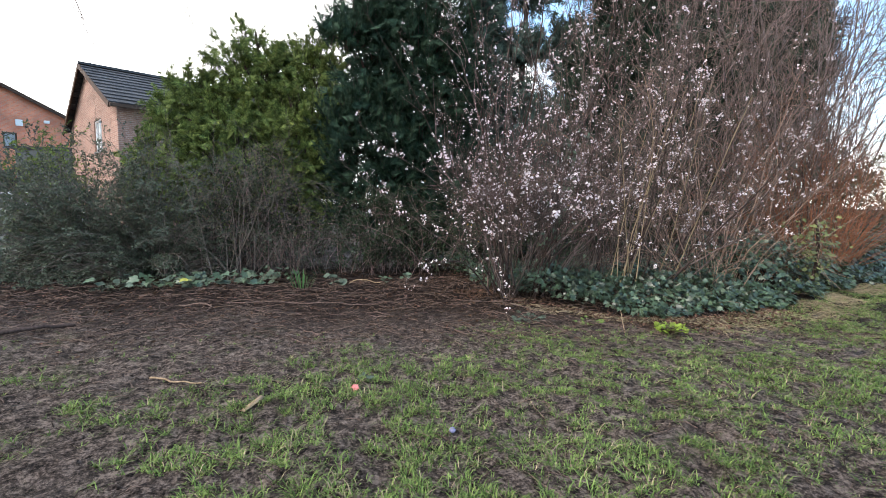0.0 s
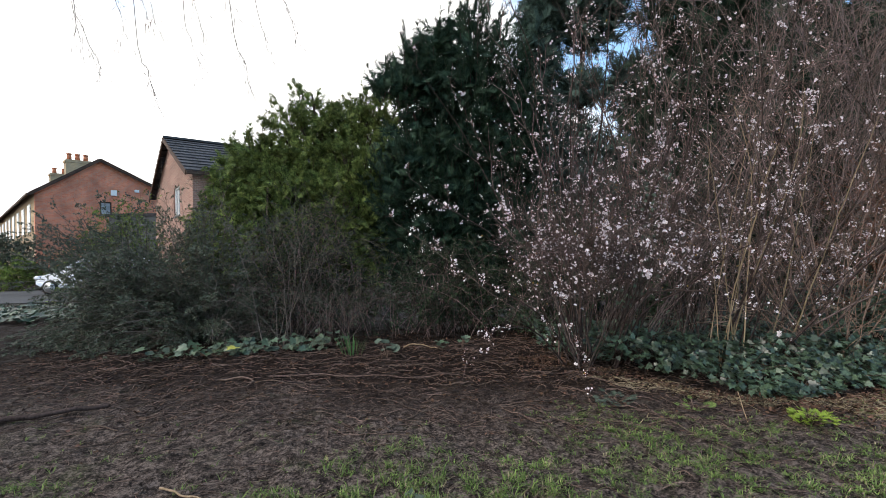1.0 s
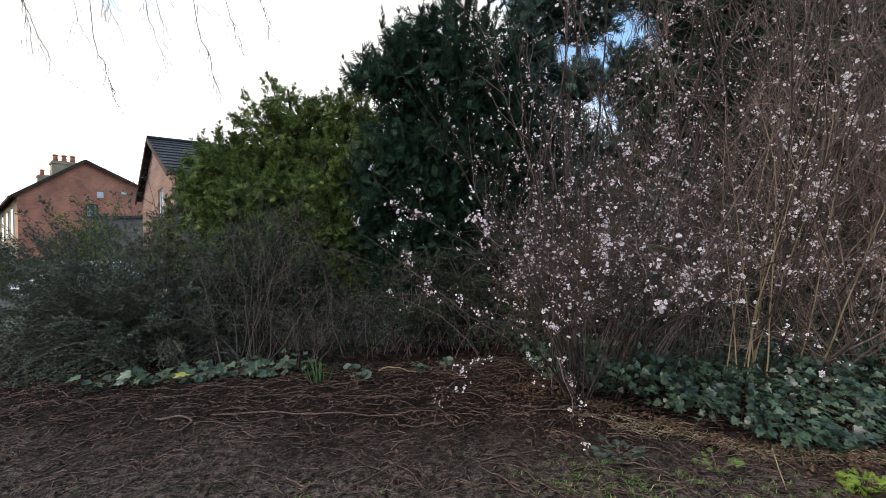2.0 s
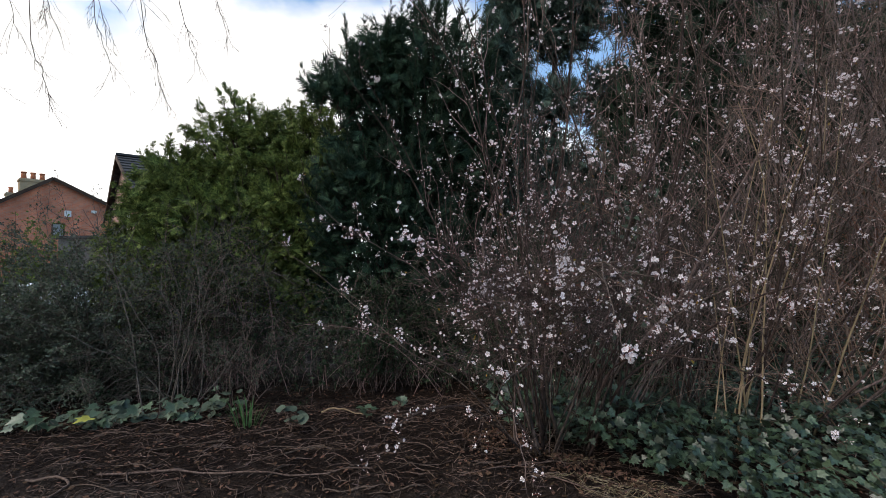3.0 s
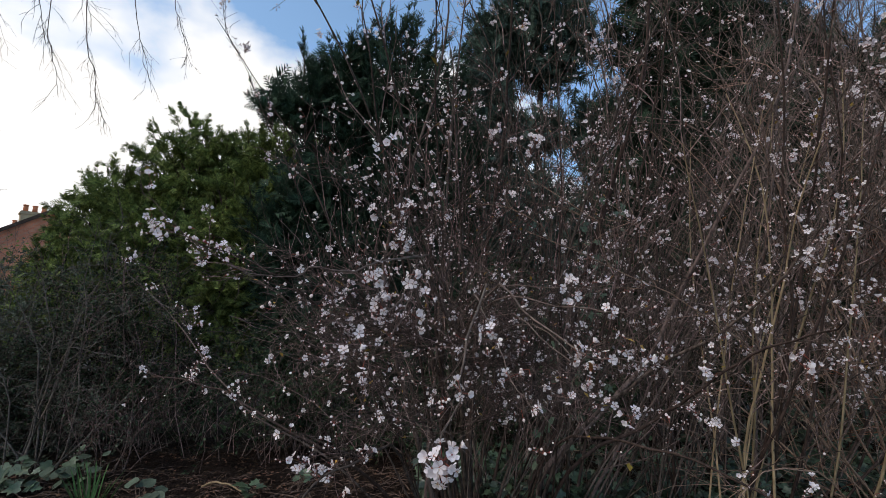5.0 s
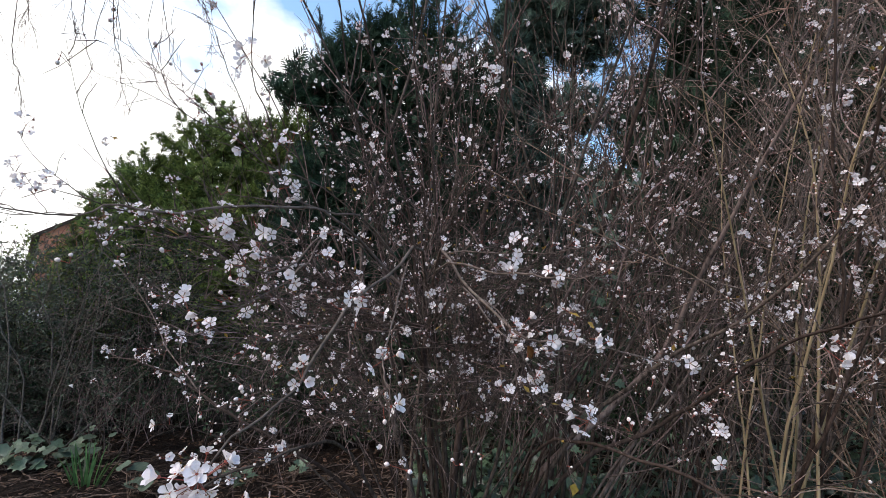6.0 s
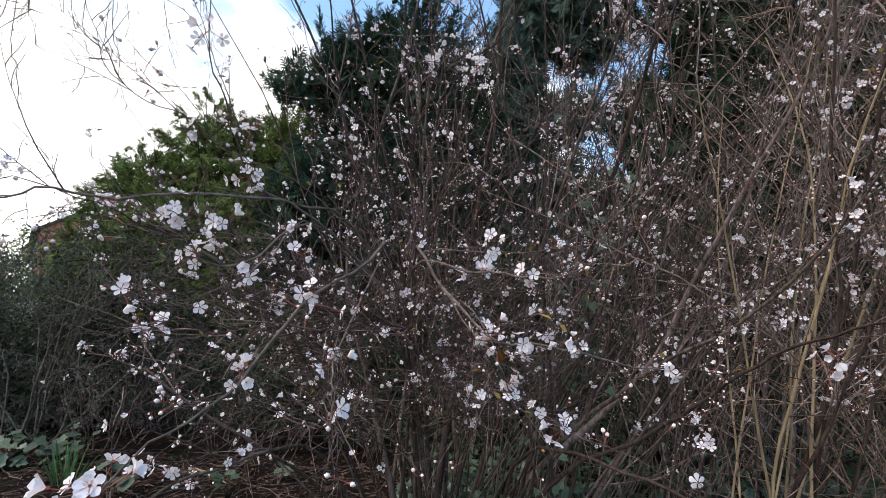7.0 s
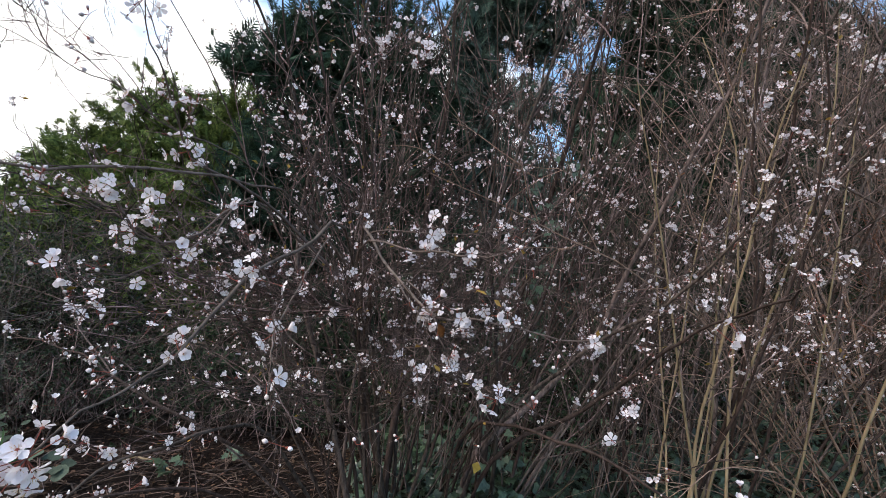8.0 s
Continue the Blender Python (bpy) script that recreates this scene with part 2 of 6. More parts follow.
def soil_mat():
    """Wet trodden mud that turns to leaf mould under the hedge, with shade painted into it."""
    m = bpy.data.materials.new("soil")
    m.use_nodes = True
    nt = m.node_tree
    bs = nt.nodes["Principled BSDF"]
    co = nt.nodes.new("ShaderNodeTexCoord")

    def tex(scale, detail=6, rough=0.6):
        t = nt.nodes.new("ShaderNodeTexNoise")
        t.inputs["Scale"].default_value, t.inputs["Detail"].default_value = scale, detail
        t.inputs["Roughness"].default_value = rough
        nt.links.new(co.outputs["Object"], t.inputs["Vector"])
        return t.outputs["Fac"]

    def ramp(src, *stops):
        r = nt.nodes.new("ShaderNodeValToRGB")
        e = r.color_ramp.elements
        while len(e) < len(stops):
            e.new(0.5)
        for k, (p, c) in zip(e, stops):
            k.position, k.color = p, (*c, 1)
        nt.links.new(src, r.inputs["Fac"])
        return r.outputs["Color"]

    def mix(f, a, b):
        x = nt.nodes.new("ShaderNodeMix")
        x.data_type = "RGBA"
        nt.links.new(f, x.inputs["Factor"])
        nt.links.new(a, x.inputs["A"])
        nt.links.new(b, x.inputs["B"])
        return x.outputs["Result"]

    fine = tex(62, 8, 0.72)
    clod = tex(15, 8, 0.72)
    both = nt.nodes.new("ShaderNodeMath")
    both.operation = "MULTIPLY_ADD"
    both.inputs[1].default_value = 0.5
    half = nt.nodes.new("ShaderNodeMath")
    half.operation = "MULTIPLY"
    half.inputs[1].default_value = 0.5
    nt.links.new(fine, half.inputs[0])
    nt.links.new(clod, both.inputs[0])
    nt.links.new(half.outputs[0], both.inputs[2])
    grain = both.outputs[0]
    mud = ramp(grain, (0.42, (0.011, 0.008, 0.0066)), (0.495, (0.08, 0.059, 0.048)), (0.58, (0.27, 0.207, 0.171)))
    # leaf mould, taken near black to hold the hedge's shade as well
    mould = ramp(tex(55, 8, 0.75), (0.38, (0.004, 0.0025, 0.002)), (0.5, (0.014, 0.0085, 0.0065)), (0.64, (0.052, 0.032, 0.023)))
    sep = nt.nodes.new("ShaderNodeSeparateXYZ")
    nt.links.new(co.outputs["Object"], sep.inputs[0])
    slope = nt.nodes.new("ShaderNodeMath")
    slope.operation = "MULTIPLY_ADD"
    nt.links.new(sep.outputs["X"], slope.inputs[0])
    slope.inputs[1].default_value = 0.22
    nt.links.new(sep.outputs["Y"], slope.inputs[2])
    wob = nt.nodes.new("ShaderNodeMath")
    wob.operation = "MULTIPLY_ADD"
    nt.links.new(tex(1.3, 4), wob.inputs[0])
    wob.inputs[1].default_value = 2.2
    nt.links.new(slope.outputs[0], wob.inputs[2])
    mould_and_shade = nt.nodes.new("ShaderNodeMapRange")
    mould_and_shade.inputs["From Min"].default_value, mould_and_shade.inputs["From Max"].default_value = 5.4, 6.9
    nt.links.new(wob.outputs[0], mould_and_shade.inputs["Value"])
    green = ramp(tex(90, 5), (0.35, (0.035, 0.05, 0.014)), (0.7, (0.085, 0.12, 0.028)))
    turf = nt.nodes.new("ShaderNodeMapRange")
    turf.inputs["From Min"].default_value, turf.inputs["From Max"].default_value = 0.56, 0.72
    turf.inputs["To Max"].default_value = 0.28
    nt.links.new(tex(2.1, 5), turf.inputs["Value"])
    base = mix(mould_and_shade.outputs[0], mix(turf.outputs[0], mud, green), mould)
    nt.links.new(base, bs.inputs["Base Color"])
    wet = nt.nodes.new("ShaderNodeMapRange")
    wet.inputs["From Min"].default_value, wet.inputs["From Max"].default_value = 0.35, 0.65
    wet.inputs["To Min"].default_value, wet.inputs["To Max"].default_value = 0.55, 0.95
    nt.links.new(tex(3.0, 4), wet.inputs["Value"])
    nt.links.new(wet.outputs[0], bs.inputs["Roughness"])
    bs.inputs["Specular IOR Level"].default_value = 0.08
    bp = nt.nodes.new("ShaderNodeBump")
    bp.inputs["Strength"].default_value, bp.inputs["Distance"].default_value = 1.0, 0.09
    nt.links.new(grain, bp.inputs["Height"])
    nt.links.new(bp.outputs["Normal"], bs.inputs["Normal"])
    return m


M_SOIL = soil_mat()
M_BARK = mat("plum_bark", (0.026, 0.018, 0.0155), (0.085, 0.059, 0.051), 60, 0.8, 0.5, stretch=(1, 1, 0.25))
M_TWIG = mat("plum_twig", (0.022, 0.0145, 0.013), (0.22, 0.158, 0.142), 45, 0.75, 0.2, island=0.75)
M_STEM = mat("grey_brown_stem", (0.024, 0.0175, 0.015), (0.165, 0.125, 0.108), 55, 0.8, 0.5, per_object=0.5, stretch=(1, 1, 0.3))
M_TANGLE = mat("tangle_twig", (0.022, 0.0145, 0.0125), (0.31, 0.228, 0.195), 40, 0.75, 0.2, island=0.8)
M_ARM = mat("grey_arm", (0.06, 0.044, 0.038), (0.19, 0.145, 0.126), 50, 0.8, 0.5, per_object=0.15)
M_PALETWIG = mat("pale_far_twig", (0.11, 0.086, 0.082), (0.24, 0.2, 0.195), 40, 0.8, 0.2, island=0.3)
M_TANBRAMBLE = mat("bramble_stem", (0.15, 0.095, 0.07), (0.36, 0.25, 0.19), 40, 0.75, 0.2, island=0.4)
M_TAN = mat("tan_stem", (0.2, 0.145, 0.085), (0.36, 0.275, 0.17), 30, 0.65, 0.3, stretch=(1, 1, 0.2), per_object=0.15)
M_RED = mat("red_twig", (0.1, 0.04, 0.023), (0.28, 0.125, 0.066), 30, 0.6, 0.2, island=0.4)
M_GREYTWIG = mat("grey_twig", (0.04, 0.033, 0.028), (0.19, 0.16, 0.137), 40, 0.8, 0.2, island=0.55)
M_PETAL = mat("petal", (0.78, 0.69, 0.72), (0.88, 0.83, 0.84), 150, 0.6, 0.1, island=0.05, stain=0.03, through=0.3)
M_STAMEN = mat("stamen", (0.55, 0.38, 0.2), (0.7, 0.5, 0.34), 300, 0.7, 0.0, island=0.2)
M_BUD = mat("bud", (0.62, 0.46, 0.45), (0.85, 0.77, 0.76), 260, 0.6, 0.1, island=0.2)
M_CALYX = mat("calyx", (0.2, 0.055, 0.045), (0.33, 0.1, 0.07), 200, 0.7, 0.1, island=0.3)
M_CYPRESS = mat("cypress_leaf", (0.007, 0.018, 0.012), (0.048, 0.08, 0.05), 60, 0.65, 0.2, island=0.5, stain=0.3, through=0.06)
M_BLUEGREEN = mat("bluegreen_leaf", (0.025, 0.048, 0.04), (0.11, 0.155, 0.125), 60, 0.65, 0.2, island=0.5, stain=0.3, through=0.06)
M_THUJA = mat("thuja_leaf", (0.03, 0.056, 0.018), (0.2, 0.245, 0.07), 30, 0.6, 0.2, island=0.5, stain=0.4, stain_scale=2.0, through=0.2)
M_SHRUB = mat("shrub_leaf", (0.02, 0.031, 0.02), (0.12, 0.143, 0.095), 40, 0.45, 0.2, spec=0.2, island=0.45, stain=0.3, through=0.15)
# shrub leaf darkened to stand in for the shade of the recess
M_SHADEDSHRUB = mat("shaded_shrub_leaf", (0.01, 0.02, 0.011), (0.056, 0.08, 0.042), 40, 0.5, 0.2, island=0.45, stain=0.3, through=0.08)
M_LIGHTSHRUB = mat("light_shrub_leaf", (0.07, 0.11, 0.025), (0.19, 0.24, 0.06), 40, 0.5, 0.2, island=0.4, through=0.2)
M_IVY = mat("ivy_leaf", (0.014, 0.03, 0.015), (0.1, 0.144, 0.08), 55, 0.36, 0.25, spec=0.5, island=0.6, per_object=0.35, stain=0.25, stain_scale=3, through=0.1)
M_CLADIVY = mat("faded_ivy_leaf", (0.05, 0.065, 0.02), (0.19, 0.2, 0.075), 50, 0.45, 0.25, spec=0.2, per_object=0.5, through=0.1)
M_YIVY = mat("yellowed_leaf", (0.3, 0.3, 0.06), (0.42, 0.4, 0.1), 40, 0.5, 0.2)
M_PALELEAF = mat("pale_leaf", (0.035, 0.052, 0.036), (0.095, 0.115, 0.085), 35, 0.45, 0.3, island=0.3, per_object=0.25)
M_GRASS = mat("grass_blade", (0.058, 0.1, 0.028), (0.205, 0.27, 0.082), 25, 0.5, 0.1, island=0.45, through=0.25)
M_STRAW = mat("dead_grass", (0.16, 0.125, 0.075), (0.33, 0.27, 0.17), 25, 0.7, 0.1, island=0.35)
M_ROOT = mat("fallen_twig", (0.03, 0.02, 0.016), (0.15, 0.108, 0.085), 50, 0.75, 0.4, island=0.7, per_object=0.3)
M_PALESTICK = mat("bleached_stick", (0.16, 0.11, 0.065), (0.34, 0.25, 0.16), 40, 0.7, 0.4, per_object=0.15)
M_LITTER = mat("leaf_litter", (0.03, 0.017, 0.012), (0.14, 0.085, 0.056), 60, 0.75, 0.3, island=0.5, stain=0.3)
M_FERN = mat("lime_fern", (0.16, 0.24, 0.03), (0.3, 0.38, 0.07), 40, 0.55, 0.2, island=0.3, through=0.25)
M_DAFF = mat("daffodil_leaf", (0.035, 0.085, 0.03), (0.085, 0.155, 0.06), 20, 0.45, 0.1, island=0.25, per_object=0.2, through=0.2)
M_DRIED = mat("dried_leaf", (0.3, 0.12, 0.045), (0.5, 0.24, 0.1), 80, 0.6, 0.3, per_object=0.2, through=0.2)
M_BRONZE = mat("young_leaf", (0.22, 0.15, 0.03), (0.4, 0.25, 0.07), 90, 0.5, 0.2, island=0.5, through=0.25)


# ---- ground ----
def make_ground():
    def axis(lo, hi, step, reach):
        mid = np.arange(lo, hi + step / 2, step)
        out = np.geomspace(0.3, reach, 26)
        return np.concatenate([(lo - out)[::-1], mid, hi + out])
    xs, ys = axis(-5.2, 6.2, 0.042, 900), axis(0.8, 8.4, 0.042, 900)
    X, Y = np.meshgrid(xs, ys, indexing="ij")
    V = np.stack([X, Y, ground_z(X, Y)], -1).reshape(-1, 3)
    i, j = np.meshgrid(np.arange(len(xs) - 1), np.arange(len(ys) - 1), indexing="ij")
    a = (i * len(ys) + j).reshape(-1)
    F = np.stack([a, a + len(ys), a + len(ys) + 1, a + 1], -1)
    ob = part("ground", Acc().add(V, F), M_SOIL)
    tagged(ob, "wet trodden brown mud with thin turf and leaf mould darkened for shade", "ground", kind="structure")


make_ground()

M_ASPHALT = mat("asphalt", (0.05, 0.05, 0.052), (0.11, 0.108, 0.105), 60, 0.85, 0.4, stain=0.25, stain_scale=0.6)
M_BRICK = brick_mat("red_brick", (0.6, 0.185, 0.1), (0.66, 0.25, 0.14), (0.46, 0.29, 0.22))
M_BRICKB = brick_mat("brown_brick", (0.23, 0.12, 0.09), (0.31, 0.172, 0.128), (0.36, 0.28, 0.23))
M_TANBRICK = brick_mat("tan_brick", (0.36, 0.25, 0.14), (0.44, 0.31, 0.18), (0.38, 0.32, 0.24))
M_TILE = mat("roof_tile", (0.035, 0.035, 0.038), (0.085, 0.082, 0.085), 8, 0.7, 0.3, per_object=0.2, stain=0.2)
M_BARGE = mat("dark_bargeboard", (0.05, 0.032, 0.025), (0.09, 0.06, 0.045), 12, 0.6, 0.1)
M_RENDER = mat("grey_render", (0.12, 0.12, 0.12), (0.18, 0.175, 0.17), 20, 0.85, 0.2)
M_WHITE = mat("white_paint", (0.72, 0.72, 0.7), (0.82, 0.82, 0.8), 15, 0.45, 0.05, stain=0.06)
M_POT = mat("clay_pot", (0.4, 0.14, 0.07), (0.5, 0.2, 0.11), 15, 0.85, 0.2)
M_GLASS = mat("window_glass", (0.3, 0.34, 0.36), (0.42, 0.46, 0.48), 2, 0.06, 0.0, spec=0.8)
M_BLACK = mat("black_rubber", (0.018, 0.018, 0.018), (0.035, 0.035, 0.035), 40, 0.8, 0.2)
M_CARPAINT = mat("silver_paint", (0.62, 0.63, 0.66), (0.7, 0.71, 0.74), 3, 0.25, 0.0, stain=0.05)
M_LAMP = mat("lamp_glass", (0.5, 0.5, 0.52), (0.7, 0.7, 0.72), 30, 0.1, 0.1)
M_ALLOY = mat("alloy_wheel", (0.35, 0.35, 0.36), (0.5, 0.5, 0.52), 20, 0.35, 0.1, metal=0.8)


def make_road():
    n = 40
    xs = np.linspace(-46, -6, n)
    lo = 17.2 + 0.4 * np.sin(xs * 0.2)
    V = np.concatenate([np.stack([xs, lo, np.full(n, 0.03)], -1), np.stack([xs, lo + 6.5, np.full(n, 0.03)], -1),
                        np.stack([xs, lo, np.full(n, -0.2)], -1), np.stack([xs, lo + 6.5, np.full(n, -0.2)], -1)])
    k = np.arange(n - 1)
    F = np.concatenate([np.stack([k, k + 1, k + n + 1, k + n], -1), np.stack([k + 2 * n, k + 2 * n + 1, k + 1, k], -1),
                        np.stack([k + n, k + n + 1, k + 3 * n + 1, k + 3 * n], -1)])
    tagged(part("road", Acc().add(V, F), M_ASPHALT, smooth=False), "grey asphalt lane beside the park", "road", kind="structure")


make_road()


# ---- houses ----
def slab(points, thick, way):
    """A flat panel from its corners, thick along way."""
    p = np.array(points, float)
    n = len(p)
    V = np.concatenate([p, p + np.array(way, float) * thick])
    acc = Acc()
    acc.v, acc.n = [V.astype(np.float32)], len(V)
    acc.f = [np.array([list(range(n))]), np.array([[2 * n - 1 - i for i in range(n)]]), np.array([[i, i + n, (i + 1) % n + n, (i + 1) % n] for i in range(n)])]
    return acc


def panel_with_hole(o, u, outline, hole, thick, inward):
    """An upright wall in the plane of o, u and z; outline and hole are (along, height)."""
    bm = bmesh.new()
    u, inward = Vector(u), Vector(inward)
    o = Vector(o)
    at = lambda s, z: o + u * s + Vector((0, 0, z))
    (s0, z0), (s1, z1) = hole
    zt = lambda s: np.interp(s, [a for a, _ in outline], [b for _, b in outline])
    cuts = sorted({a for a, _ in outline} | {s0, s1})
    for a, b in zip(cuts, cuts[1:]):
        bands = [((0, 0), (zt(a), zt(b)))]
        if s0 <= a < s1:
            bands = [((0, 0), (z0, z0)), ((z1, z1), (zt(a), zt(b)))]
        for (la, lb), (ha, hb) in bands:
            f = [at(a, la), at(b, lb), at(b, hb), at(a, ha)]
            front = [bm.verts.new(p) for p in f]
            back = [bm.verts.new(p + inward * thick) for p in f]
            bm.faces.new(front)
            bm.faces.new(back[::-1])
            for i in range(4):
                bm.faces.new((front[i], back[i], back[(i + 1) % 4], front[(i + 1) % 4]))
    bmesh.ops.remove_doubles(bm, verts=bm.verts, dist=0.001)
    bmesh.ops.recalc_face_normals(bm, faces=bm.faces)
    return bm


def window_at(parent, o, u, inward, s0, z0, s1, z1, frame_mat):
    """A framed window with one glazing bar, set into the wall."""
    o, u, inward = Vector(o), Vector(u), Vector(inward)
    win = empty("window", "", "", (0, 0, 0))
    win.parent = parent
    t = 0.07
    bars = [(s0, z0, s1, z0 + t), (s0, z1 - t, s1, z1), (s0, z0 + t, s0 + t, z1 - t), (s1 - t, z0 + t, s1, z1 - t)]
    if s1 - s0 > 0.9:
        bars.append(((s0 + s1) / 2 - 0.03, z0 + t, (s0 + s1) / 2 + 0.03, z1 - t))
    base = o + inward * 0.06
    frame_acc = Acc()
    for a, b, c, d in bars:
        pts = [base + u * a + Vector((0, 0, b)), base + u * c + Vector((0, 0, b)), base + u * c + Vector((0, 0, d)), base + u * a + Vector((0, 0, d))]
        p = np.array([list(q) for q in pts])
        V = np.concatenate([p, p + np.array(list(inward)) * 0.06])
        frame_acc.add(V, np.array([[0, 1, 2, 3], [7, 6, 5, 4], [0, 4, 5, 1], [1, 5, 6, 2], [2, 6, 7, 3], [3, 7, 4, 0]]))
    part("frame", frame_acc, frame_mat, win, smooth=False)
    g = base + inward * 0.035
    pts = [g + u * (s0 + t) + Vector((0, 0, z0 + t)), g + u * (s1 - t) + Vector((0, 0, z0 + t)), g + u * (s1 - t) + Vector((0, 0, z1 - t)), g + u * (s0 + t) + Vector((0, 0, z1 - t))]
    p = np.array([list(q) for q in pts])
    part("pane", Acc().add(np.concatenate([p, p + np.array(list(inward)) * 0.01]), np.array([[0, 1, 2, 3], [7, 6, 5, 4]])), M_GLASS, win, smooth=False)
    q = o - inward * 0.05 + Vector((0, 0, z0 - 0.08))
    pts = [q + u * (s0 - 0.06), q + u * (s1 + 0.06), q + u * (s1 + 0.06) + Vector((0, 0, 0.08)), q + u * (s0 - 0.06) + Vector((0, 0, 0.08))]
    p = np.array([list(v) for v in pts])
    V = np.concatenate([p, p + np.array(list(inward)) * 0.12])
    part("sill", Acc().add(V, np.array([[0, 1, 2, 3], [7, 6, 5, 4], [0, 4, 5, 1], [1, 5, 6, 2], [2, 6, 7, 3], [3, 7, 4, 0]])), M_RENDER, win, smooth=False)
    return win


def roof_courses(parent, eave0, eave1, ridge0, ridge1, courses, thick):
    """A tiled slope laid in overlapping courses from eave to ridge."""
    e0, e1, r0, r1 = (np.array(p, float) for p in (eave0, eave1, ridge0, ridge1))
    up = np.cross(e1 - e0, r0 - e0)
    up = up / np.linalg.norm(up)
    if up[2] < 0:
        up = -up
    for i in range(courses):
        a, b = i / courses, min((i + 1.25) / courses, 1.0)
        p = np.array([e0 + (r0 - e0) * a + up * thick, e1 + (r1 - e1) * a + up * thick, e1 + (r1 - e1) * b + up * 0.01, e0 + (r0 - e0) * b + up * 0.01])
        V = np.concatenate([p, p - up * 0.05])
        part("tile_course", Acc().add(V, np.array([[0, 1, 2, 3], [7, 6, 5, 4], [0, 4, 5, 1], [1, 5, 6, 2], [2, 6, 7, 3], [3, 7, 4, 0]])), M_TILE, parent, smooth=False)


def bar_between(a, b, w, h):
    """A square-edged board from a to b."""
    a, b = np.array(a, float), np.array(b, float)
    d = norm(b - a)
    s = norm(np.cross(d, [0, 0, 1.0]))
    n = np.cross(s, d)
    c = [s * w / 2 + n * h / 2, -s * w / 2 + n * h / 2, -s * w / 2 - n * h / 2, s * w / 2 - n * h / 2]
    V = np.array([a + k for k in c] + [b + k for k in c])
    return V, np.array([[0, 1, 2, 3], [7, 6, 5, 4], [0, 4, 5, 1], [1, 5, 6, 2], [2, 6, 7, 3], [3, 7, 4, 0]])


def chimney(parent, p, w, d, z0, z1, pots, u):
    u = Vector(u).normalized()
    ang = math.atan2(u.y, u.x)
    bm = bmesh.new()
    box_bm(bm, (-w / 2, -d / 2, z0), (w / 2, d / 2, z1 - 0.22))
    box_bm(bm, (-w / 2 - 0.06, -d / 2 - 0.06, z1 - 0.22), (w / 2 + 0.06, d / 2 + 0.06, z1 - 0.08))
    box_bm(bm, (-w / 2, -d / 2, z1 - 0.08), (w / 2, d / 2, z1))
    bmesh.ops.transform(bm, matrix=Matrix.Translation((p[0], p[1], 0)) @ Matrix.Rotation(ang, 4, "Z"), verts=bm.verts)
    st = part("chimney", bm, M_TANBRICK, parent, smooth=False)
    for i in range(pots):
        s = (i - (pots - 1) / 2) * w / pots
        bm = bmesh.new()
        bmesh.ops.create_cone(bm, cap_ends=True, segments=14, radius1=0.16, radius2=0.13, depth=0.5)
        r = bmesh.ops.create_cone(bm, cap_ends=True, segments=14, radius1=0.165, radius2=0.165, depth=0.08)
        bmesh.ops.translate(bm, verts=r["verts"], vec=(0, 0, 0.22))
        q = Vector((p[0], p[1], z1 + 0.24)) + u * s
        bmesh.ops.translate(bm, verts=bm.verts, vec=q)
        part("pot", bm, M_POT, st)


